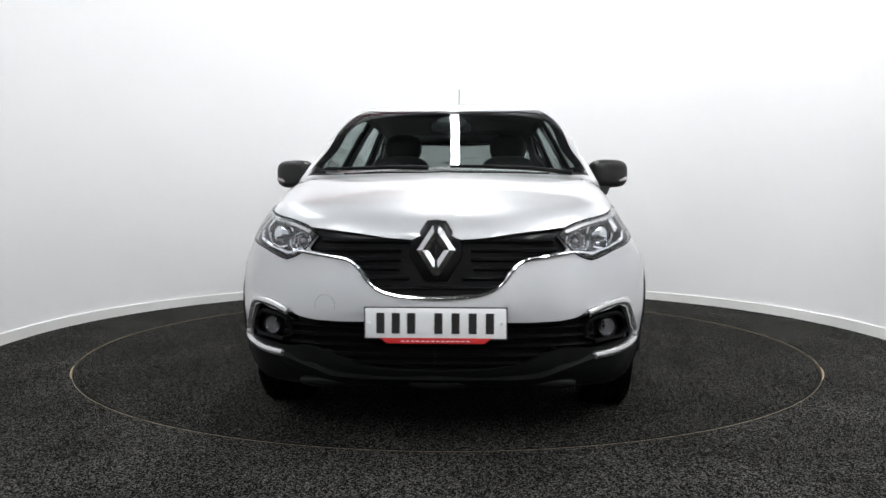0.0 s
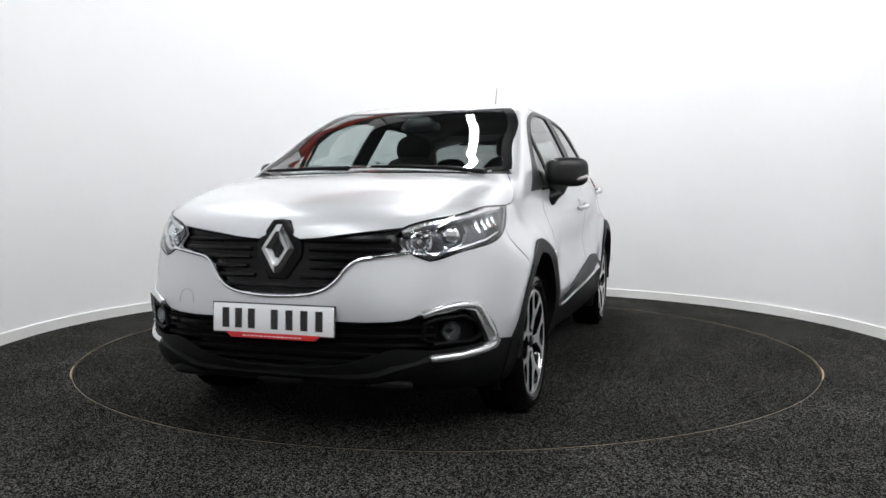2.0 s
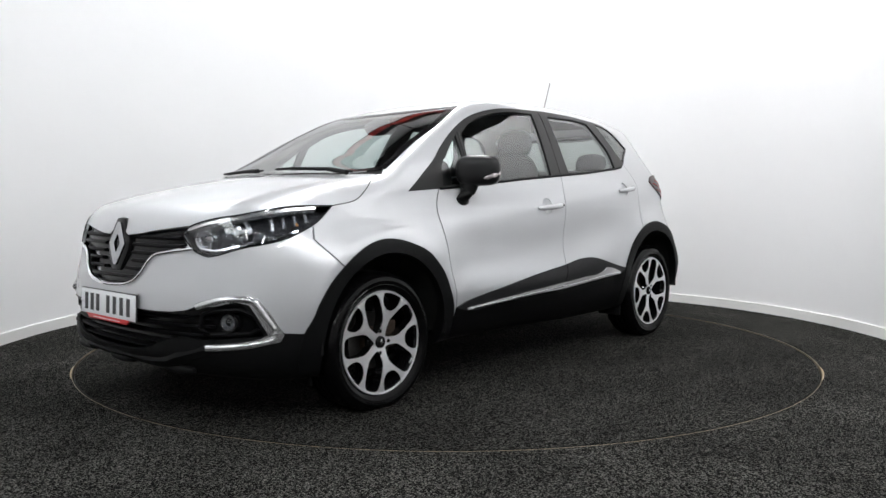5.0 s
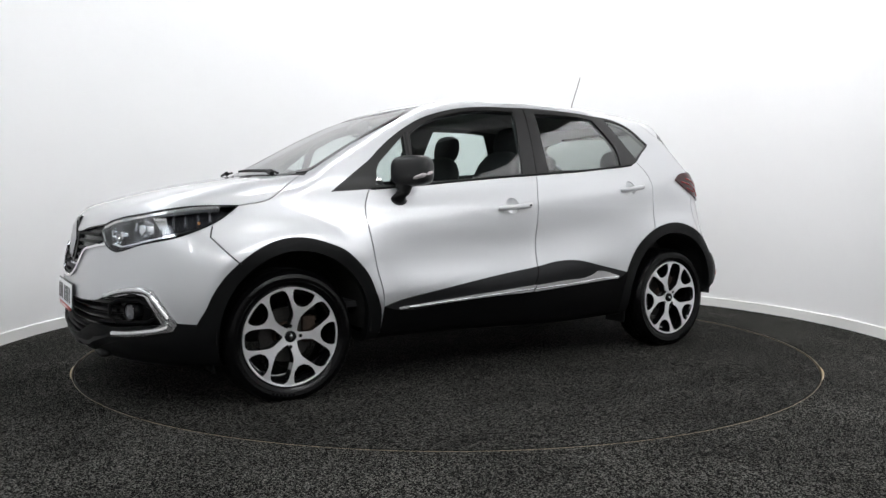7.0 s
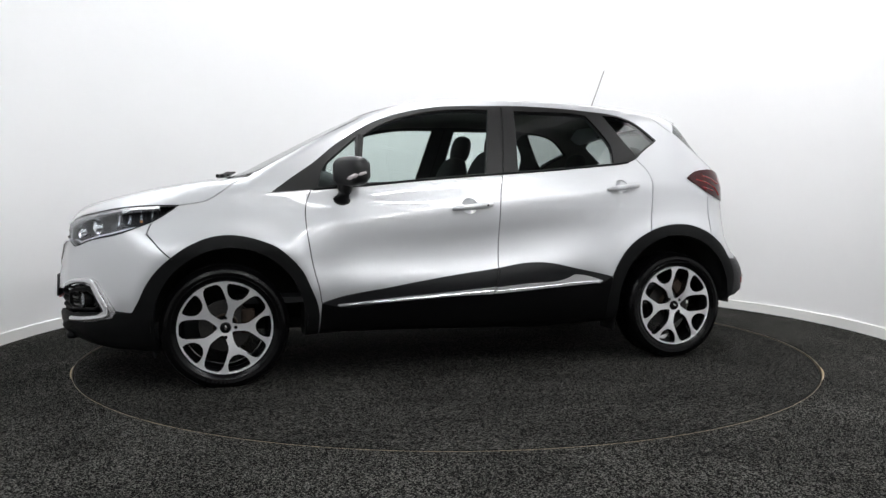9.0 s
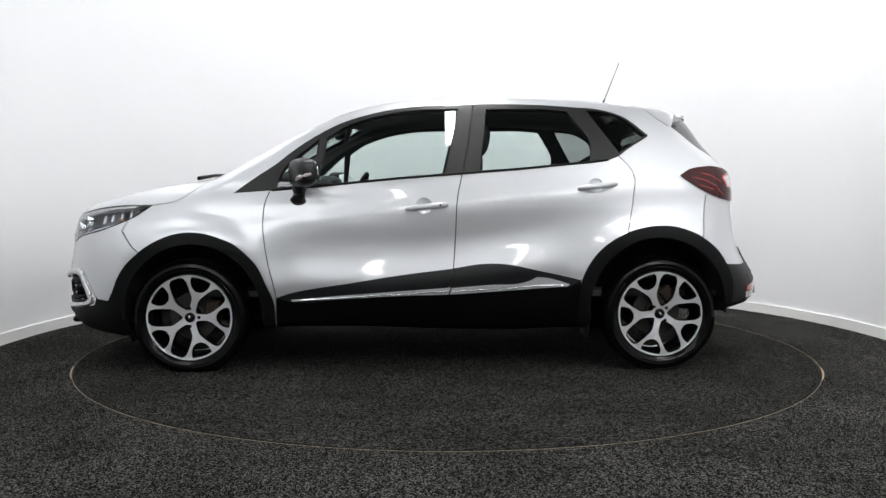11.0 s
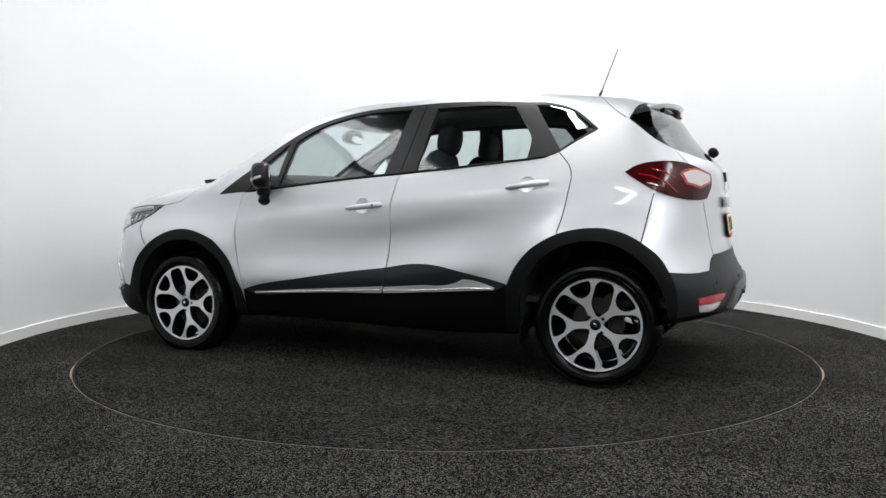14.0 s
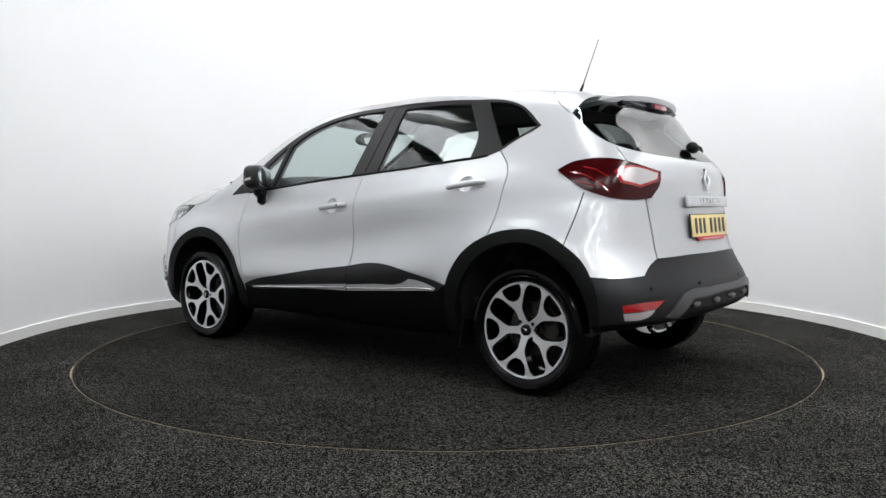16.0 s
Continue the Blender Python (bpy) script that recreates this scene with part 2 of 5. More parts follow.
def band(name, r0, r1, z0, z1, mat, reach=5.6, bevel=0.0):
    """A strip with thickness that follows the wall."""
    a, b = wall_line(r0, reach), wall_line(r1, reach)
    n = len(a)
    top = z1 - bevel
    rows = [[(x, y, z0) for x, y in b], [(x, y, z0) for x, y in a], [(x, y, top) for x, y in a]]
    if bevel:
        rows.append([(x, y, z1) for x, y in wall_line(r0 + bevel, reach)])
    rows.append([(x, y, z1) for x, y in b])
    verts = [v for row in rows for v in row]
    faces = []
    k = len(rows)
    for r in range(k):
        for i in range(n - 1):
            faces.append((r * n + i, r * n + i + 1, ((r + 1) % k) * n + i + 1, ((r + 1) % k) * n + i))
    faces += [tuple(r * n for r in range(k)), tuple(r * n + n - 1 for r in range(k))[::-1]]
    ob = mesh_object(name, verts, faces, mat)
    bm = bmesh.new()
    bm.from_mesh(ob.data)
    bmesh.ops.recalc_face_normals(bm, faces=bm.faces)
    for f in bm.faces:
        f.smooth = True
    for e in bm.edges:
        if len(e.link_faces) == 2 and e.calc_face_angle(0) > 0.5:
            e.smooth = False
    bm.to_mesh(ob.data)
    bm.free()
    return ob


tagged(band("wall_curved", WALL_R, WALL_R + 0.12, 0.0, WALL_H, WALL_WHITE), "seamless white painted curved studio wall round the turntable", "wall", kind="structure")
tagged(band("baseboard", WALL_R - 0.016, WALL_R - 0.001, 0.0, 0.078, TRIM_WHITE, bevel=0.004), "low white skirting strip at the foot of the wall", "skirting", kind="structure")
rail = [(WALL_AT[0] + (WALL_R + 0.05) * math.cos(a), WALL_AT[1] + (WALL_R + 0.05) * math.sin(a), WALL_H + 0.15) for a in np.linspace(radians(98), radians(150), 40)]
tagged(part("trim", tube(rail, 0.05, 10, flat=1.6), RIM_RED, None), "red painted steel rail along the wall's top", "rail", kind="structure")


def ring_mesh(name, r0, r1, z, depth, mat, n=160):
    verts, faces = [], []
    for r, zz in ((r0, z - depth), (r0, z), (r1, z), (r1, z - depth)):
        verts += [(r * math.cos(2 * math.pi * i / n), r * math.sin(2 * math.pi * i / n), zz) for i in range(n)]
    for k in range(3):
        for i in range(n):
            j = (i + 1) % n
            faces.append((k * n + i, k * n + j, (k + 1) * n + j, (k + 1) * n + i))
    return mesh_object(name, verts, [f[::-1] for f in faces], mat)


tagged(ring_mesh("floor", TABLE_R + 0.0095, 11.0, 0.0, 0.03, CARPET), "charcoal speckled carpet floor round the turntable", "floor", kind="structure")
tagged(ring_mesh("turntable_edge", TABLE_R + 0.0058, TABLE_R + 0.0094, 0.0005, 0.035, BRASS), "thin worn brass edging ring round the turntable", "edging", kind="structure")


def edge_crescent(name, deg, spread, wide):
    """A brass crescent added where the ring shows wide and bright, widest in its middle."""
    n, verts, faces = 24, [], []
    for i in range(n + 1):
        t = i / n
        a = radians(deg + (t - 0.5) * spread)
        for r in (TABLE_R + 0.0090, TABLE_R + 0.0096 + wide * math.sin(math.pi * t) ** 0.8):
            verts += [(r * math.cos(a), r * math.sin(a), z) for z in (0.0035, -0.01)]
    for i in range(n):
        k = 4 * i
        faces += [(k, k + 4, k + 6, k + 2), (k + 2, k + 6, k + 7, k + 3), (k + 1, k + 5, k + 4, k)]
    return tagged(mesh_object(name, verts, faces, BRIGHTENED_BRASS), "added brass crescent that widens and brightens the turntable's edge", "edging", kind="structure")


edge_crescent("edge_crescent_east", -24.5, 9.0, 0.008)
edge_crescent("edge_crescent_west", 204.5, 9.0, 0.007)
b = box(24, 24, 0.1, (0, 0, -0.09))
tagged(part("ground", b, VOID, None, smooth=False), "dark slab under the carpet", "slab", kind="structure")
# unseen outer walls, kept pale so they throw light back on the car
for nm, sx, sy, at in (("wall_south", 24, 0.2, (0, -10.6, 2.2)), ("wall_north", 24, 0.2, (0, 6.0, 2.2)), ("wall_east", 0.2, 17, (8.0, -2.3, 2.2)), ("wall_west", 0.2, 17, (-8.0, -2.3, 2.2))):
    tagged(part(nm, box(sx, sy, 4.6, at), BOUNCE_WALL, None, smooth=False), "plain pale unseen wall added to bounce light at the car", "wall", kind="structure")
ceil = box(24, 24, 0.15, (0, 0, 4.5))
for i in range(-9, 10):
    box(24, 0.06, 0.14, (0, i * 0.6 - 2, 4.36), bm=ceil)
tagged(part("ceiling", ceil, DARK_CEILING, None, smooth=False), "dark ribbed hall ceiling", "ceiling", kind="structure")


def batten(x, y, length, along="y", watts=120.0, width=0.13, z=3.95, colour=(0.985, 0.99, 1.0)):
    """A ceiling light: tray, lit diffuser, two hangers; its lamp shines down from the diffuser."""
    turn = pose(x, y, z, 0, 0, 0 if along == "y" else 90)
    ob = new("ceiling_light")
    ob.matrix_basis = turn
    wide = width > 0.2
    tagged(ob, "wide pale overhead light panel, some added only as fill, lit" if wide else "long white LED batten hung under the ceiling, some added only as fill, lit", "ceiling light", "ceiling lights")
    part("housing", box(width + 0.03, length, 0.06, (0, 0, 0.04), 0.008), LAMP_BODY, ob)
    part("diffuser", box(width, length - 0.04, 0.03, (0, 0, -0.004), 0.006), PANEL_WHITE if wide else LAMP_WHITE if watts else TUBE_WHITE, ob, "glowing white diffuser")
    for s in (-0.4, 0.4):
        part("hanger", tube([(0, s * length, 0.07), (0, s * length, 4.42 - z)], 0.008), STEEL, ob)
    if wide:
        for k in range(1, 6):
            part("rib", box(width, 0.03, 0.02, (0, length * (k / 6 - 0.5), -0.045), 0.004), LAMP_BODY, ob)
    if watts:
        area_lamp("ceiling_lamp", turn @ pose(0, 0, -0.03), width - 0.01, length - 0.1, watts, colour)
    return ob


def wall_fill(deg, watts):
    """An added, unseen strip light that brightens the wall alone; its plate shields the car."""
    a = radians(deg)
    c = Vector((WALL_AT[0] + 2.42 * math.cos(a), WALL_AT[1] + 2.42 * math.sin(a), 3.95))
    ob = new("wall_fill_light")
    ob.matrix_basis = pose(c.x, c.y, c.z, 0, 0, deg)
    tagged(ob, "added unseen strip light that brightens the wall, shaded, lit", "wall light", "wall-wash lights")
    part("shade", box(0.02, 1.3, 0.42, (-0.10, 0, -0.12), 0.004), LAMP_BODY, ob, "plain plate that keeps the added light off the car")
    part("tray", box(0.20, 1.3, 0.02, (0, 0, 0.08), 0.004), LAMP_BODY, ob)
    for s in (-0.5, 0.5):
        part("hanger", tube([(0, s, 0.09), (0, s, 0.47)], 0.008), STEEL, ob)
    goal = Vector((WALL_AT[0] + 2.99 * math.cos(a), WALL_AT[1] + 2.99 * math.sin(a), 2.7))
    lamp = area_lamp("wall_fill_lamp", look(c, goal), 1.2, 0.10, watts)
    lamp["label"] = "light of an added wall-brightening strip"


# added wall brighteners, strongest on the right
for deg, watts in ((-28, 27.0), (4, 26.0), (36, 18.0), (68, 11.0), (100, 8.0), (132, 4.2), (164, 2.6), (196, 2.2)):
    wall_fill(deg, watts)

# overhead strip and left panel mirror in the glass; the other five are added fill
LIGHTS = [(0.05, -0.15, 4.4, "y", 98.0, 0.10), (-2.55, -0.2, 4.2, "y", 26.0, 0.9), (2.45, -3.9, 2.6, "y", 92.0, 0.5),
          (-2.6, -5.7, 4.0, "y", 48.0, 1.2), (2.4, -6.6, 2.6, "y", 40.0, 0.13), (-0.9, -7.6, 3.0, "y", 28.0, 0.2), (0.9, -7.6, 3.0, "y", 28.0, 0.2)]
# rows of tubes across the hall behind the camera
LIGHTS += [(-4.3 + 1.62 * k, y, 1.5, "x", 0.0, 0.05) for y in (-6.2, -8.6) for k in range(6)]

for x, y, length, along, watts, width in LIGHTS:
    batten(x, y, length, along, watts, width)

# ---- the turntable: a carpeted disc that turns with the car ----
turntable = tagged(new("turntable"), "round turntable covered in charcoal carpet under the car", "turntable")
n, rt = 160, TABLE_R - 0.006
verts = [(0, 0, 0)] + [(rt * math.cos(2 * math.pi * i / n), rt * math.sin(2 * math.pi * i / n), 0.0) for i in range(n)]
mesh_object("carpet_disc", verts, [(0, 1 + i, 1 + (i + 1) % n) for i in range(n)], TABLE_CARPET, turntable, "charcoal carpet disc")
verts = [(k * math.cos(2 * math.pi * i / n), k * math.sin(2 * math.pi * i / n), z) for k, z in ((rt, 0.0), (rt + 0.002, -0.002), (rt + 0.002, -0.03)) for i in range(n)]
faces = [(r * n + i, (r + 1) * n + i, (r + 1) * n + (i + 1) % n, r * n + (i + 1) % n) for r in range(2) for i in range(n)]
mesh_object("disc_edge", verts, faces, SLAT_BLACK, turntable, "dark disc edge")

# ---- car body surface: one smooth closed form from a few profile curves ----
def curve(xs, ys):
    """A smooth curve through a few points (cubic Hermite, slopes by finite differences)."""
    o = np.argsort(xs)
    xs, ys = np.array(xs, float)[o], np.array(ys, float)[o]
    d = np.diff(ys) / np.diff(xs)
    h = np.diff(xs)
    m = np.empty_like(ys)
    m[0], m[-1] = d[0], d[-1]
    m[1:-1] = (d[:-1] * h[1:] + d[1:] * h[:-1]) / (h[1:] + h[:-1])

    def f(x):
        x = np.clip(x, xs[0], xs[-1])
        i = np.clip(np.searchsorted(xs, x) - 1, 0, len(h) - 1)
        t = (x - xs[i]) / h[i]
        t2, t3 = t * t, t * t * t
        return ((2 * t3 - 3 * t2 + 1) * ys[i] + (t3 - 2 * t2 + t) * h[i] * m[i]
                + (3 * t2 - 2 * t3) * ys[i + 1] + (t3 - t2) * h[i] * m[i + 1])
    return f


TOP = curve([2.35, 2.25, 2.12, 2.06, 1.96, 1.85, 1.69, 1.5, 1.32, 1.22, 1.05, 0.85, 0.65, 0.47, 0.3, 0.1, -0.15, -0.5, -0.9, -1.27, -1.62, -2.2],
            [0.78, 0.83, 0.893, 0.918, 0.952, 0.985, 1.024, 1.06, 1.088, 1.112, 1.198, 1.303, 1.405, 1.484, 1.530, 1.556, 1.568, 1.573, 1.562, 1.532, 1.497, 1.43])
CROWN = curve([2.3, 1.9, 1.35, 1.2, 1.05, 0.7, 0.36, 0.1, -0.5, -1.2, -1.7],
              [0.12, 0.09, 0.075, 0.09, 0.10, 0.085, 0.085, 0.08, 0.058, 0.07, 0.11])
NOSE = curve([0.1, 0.2, 0.25, 0.3, 0.4, 0.55, 0.62, 0.7, 0.8, 0.9, 1.1], [2.02, 2.08, 2.125, 2.155, 2.167, 2.171, 2.16, 2.143, 2.125, 2.107, 2.09])
TAIL = curve([0.2, 0.27, 0.31, 0.37, 0.45, 0.53, 0.58, 0.64, 0.7, 0.8, 0.95, 1.07, 1.13, 1.21, 1.29, 1.4, 1.48, 1.55],
             [-1.84, -1.90, -1.945, -1.972, -1.98, -1.972, -1.95, -1.925, -1.912, -1.9, -1.882, -1.872, -1.855, -1.785, -1.715, -1.64, -1.585, -1.52])
TAIL_BOW = curve([0.2, 0.6, 0.7, 1.1, 1.3, 1.5], [0.1, 0.1, 0.16, 0.2, 0.27, 0.28])
WAIST = curve([2.2, 1.9, 1.7, 1.5, 1.3, 0.8, 0.0, -0.8, -1.3, -1.6, -1.95], [0.74, 0.82, 0.853, 0.868, 0.868, 0.855, 0.858, 0.865, 0.875, 0.862, 0.80])
SHOULDER = curve([2.2, 1.8, 1.54, 1.3, 1.08, 0.6, 0.0, -0.5, -1.07, -1.3, -1.44, -1.7, -1.95],
                 [0.62, 0.70, 0.743, 0.762, 0.775, 0.812, 0.84, 0.845, 0.825, 0.80, 0.785, 0.74, 0.67])
TUMBLE = curve([0.9, 0.97, 1.05, 1.1, 1.2, 1.3, 1.4, 1.5, 1.6], [0.0, 0.006, 0.026, 0.048, 0.098, 0.15, 0.205, 0.268, 0.35])
SILL = curve([0.1, 0.2, 0.27, 0.35, 0.45, 0.55], [0.13, 0.08, 0.045, 0.018, 0.004, 0.0])
BOTTOM = curve([2.3, 2.1, 1.8, 0.8, -0.9, -1.6, -2.1], [0.25, 0.235, 0.2, 0.245, 0.245, 0.335, 0.405])


def step(a, b, x):
    t = np.clip((x - a) / (b - a), 0, 1)
    return t * t * (3 - 2 * t)


def half_width(x, z):
    w = WAIST(x) + (SHOULDER(x) - WAIST(x)) * step(0.66, 0.98, z) - TUMBLE(z) - SILL(z)
    door = step(-1.0, -0.45, x) * step(0.98, 0.6, x)
    z0 = 0.70 + 0.10 * step(0.2, -0.9, x)
    zc = 0.905 - 0.11 * x
    flank = step(-1.25, -0.8, x) * step(1.06, 0.84, x)
    ridge = np.exp(-((z - zc) / np.where(z < zc, 0.14, 0.055)) ** 2)
    w = w + flank * 0.013 * ridge + door * (-0.016 * np.exp(-((z - z0) / 0.10) ** 2) + 0.025 * np.exp(-((z - z0 + 0.2) / 0.085) ** 2))
    for xa, ra in ((1.303, 0.47), (-1.303, 0.49)):
        d = np.hypot(x - xa, z - 0.312)
        w = w + 0.014 * np.exp(-((d - ra) / 0.07) ** 2) * step(0.35, 0.5, z) * step(0.95, 0.8, z)
    return w


def smax(a, b, k):
    h = np.maximum(k - np.abs(a - b), 0) / k
    return np.maximum(a, b) + h * h * k / 4


def body_field(p):
    x, y, z = p[..., 0], np.abs(p[..., 1]), p[..., 2]
    side = (y - half_width(x, z)) * 0.93
    top = (z - (TOP(x) - CROWN(x) * y * y)) * 0.9
    nose = (x - (NOSE(z) - 0.10 * y ** 2 - 0.62 * y ** 4)) * 0.95
    tail = ((TAIL(z) + TAIL_BOW(z) * y ** 2 + 0.33 * y ** 4) - x) * 0.95
    ends = smax(nose, tail, 0.05)
    low = BOTTOM(x) - z
    k = 0.035 + 0.075 * step(1.0, 1.35, x) + 0.045 * step(0.3, -0.2, x)
    f = smax(side, top, k)
    f = smax(f, ends, 0.10)
    return smax(f, low, 0.05)


SPINE, MID = 1.15, 0.68


def to_uv(p):
    """Where a place lies on the body: along the plan's outline from tail to nose, and its elevation."""
    p = np.asarray(p, float)
    s = np.clip(p[..., 0], -SPINE, SPINE)
    dx, y = p[..., 0] - s, np.abs(p[..., 1])
    u = s + np.arctan2(dx, np.maximum(y, 1e-9)) * 0.8
    return np.stack([u, np.arctan2(p[..., 2] - MID, np.hypot(dx, y))], -1)


def from_uv(uv):
    """The place on the body's surface, left half, and the surface's normal there."""
    u, v = uv[..., 0], uv[..., 1]
    s = np.clip(u, -SPINE, SPINE)
    a = np.clip((u - s) / 0.8, -math.pi / 2, math.pi / 2)
    d = np.stack([np.sin(a) * np.cos(v), np.cos(a) * np.cos(v), np.sin(v)], -1)
    o = np.stack([s, 0 * s, 0 * s + MID], -1)
    lo, hi = np.zeros_like(u), np.full_like(u, 1.6)
    for _ in range(34):
        m = (lo + hi) / 2
        inside = body_field(o + d * m[..., None]) < 0
        lo, hi = np.where(inside, m, lo), np.where(inside, hi, m)
    p = o + d * lo[..., None]
    return p, normal_at(p)


def normal_at(p):
    e = 0.004
    n = np.stack([body_field(p + np.array(w) * e) - body_field(p - np.array(w) * e) for w in ((1, 0, 0), (0, 1, 0), (0, 0, 1))], -1)
    return n / np.maximum(np.linalg.norm(n, axis=-1, keepdims=True), 1e-9)


# ---- outlines on the body: (along the plan's outline from tail to nose, elevation) ----
END = SPINE + 0.8 * math.pi / 2
UP = math.pi / 2


def on_top(*xy):
    """Places on the upper side of the body, from plan coordinates."""
    out = []
    for x, y in xy:
        lo, hi = 0.8, 1.8
        for _ in range(40):
            m = (lo + hi) / 2
            lo, hi = (m, hi) if body_field(np.array([x, y, m])) < 0 else (lo, m)
        out.append(tuple(to_uv((x, y, lo))))
    return out


def in_side(*xz):
    """Places on the body's flank, from side-view coordinates."""
    return [tuple(to_uv((x, float(half_width(np.array(x), np.array(z))), z))) for x, z in xz]


def arch_hole(xc, zc, r):
    a = [(xc + r * math.cos(t), zc + r * math.sin(t)) for t in np.linspace(-0.05, math.pi + 0.05, 25)]
    p = in_side(*a)
    return p + [(p[-1][0], -0.95), (p[0][0], -0.95)]


FRONT_DOOR_SEAM = [(0.869, 0.397), (0.896, 0.314), (0.902, 0.196), (0.888, 0.043), (0.866, -0.102), (0.841, -0.207), (0.827, -0.298)]
MID_DOOR_SEAM = [(-0.27, 0.962), (-0.235, 0.712), (-0.197, 0.483), (-0.17, 0.329), (-0.158, 0.082), (-0.149, -0.082), (-0.14, -0.168), (-0.102, -0.283)]
REAR_DOOR_SEAM = [(-1.085, 0.624), (-1.151, 0.527), (-1.163, 0.468), (-1.153, 0.374), (-1.131, 0.227), (-1.107, 0.109)]
BONNET_SEAM = [(1.523, 0.283), (1.392, 0.334), (1.335, 0.391), (1.256, 0.482), (1.205, 0.525)]
NOSE_SEAM = [(1.611, 0.165), (1.611, 0.107), (1.577, 0.068), (1.5, -0.02)]
TAIL_SEAM = [(-1.559, 0.34), (-1.518, 0.193), (-1.475, 0.05)]
GATE_SEAM_UP = [(-1.714, 0.592), (-1.752, 0.49)]
GATE_SEAM_LOW = [(-1.834, 0.318), (-1.855, 0.201), (-1.88, -0.01)]
SPOILER_SEAM = [(-1.32, 1.2), (-1.328, 1.031), (-1.391, 0.916), (-1.477, 0.826)]
FRONT_ARCH = [(1.647, -0.263), (1.62, -0.212), (1.596, -0.151), (1.555, -0.075), (1.503, -0.011), (1.433, 0.053), (1.359, 0.094), (1.303, 0.107), (1.229, 0.104), (1.135, 0.075), (1.053, 0.036), (0.989, -0.022), (0.928, -0.101), (0.882, -0.207), (0.849, -0.298)]
REAR_ARCH = [(-0.843, -0.266), (-0.854, -0.186), (-0.892, -0.092), (-0.967, 0.012), (-1.089, 0.099), (-1.178, 0.134), (-1.264, 0.148), (-1.347, 0.142), (-1.423, 0.111), (-1.494, 0.053), (-1.551, -0.012), (-1.586, -0.089)]
CLADDING = [(0.827, -0.298), (0.775, -0.278), (0.424, -0.204), (0.11, -0.153), (-0.149, -0.117), (-0.295, -0.091), (-0.388, -0.087), (-0.48, -0.096), (-0.573, -0.117), (-0.696, -0.148), (-0.848, -0.186)]
COWL = on_top((1.36, 0.0), (1.35, 0.3), (1.30, 0.5), (1.24, 0.63), (1.185, 0.70))
SCREEN_FOOT = on_top((1.315, 0.0), (1.305, 0.3), (1.25, 0.5), (1.19, 0.6))
BONNET_LOW = [(1.9, 0.12), (2.03, 0.11), (END, 0.05)]

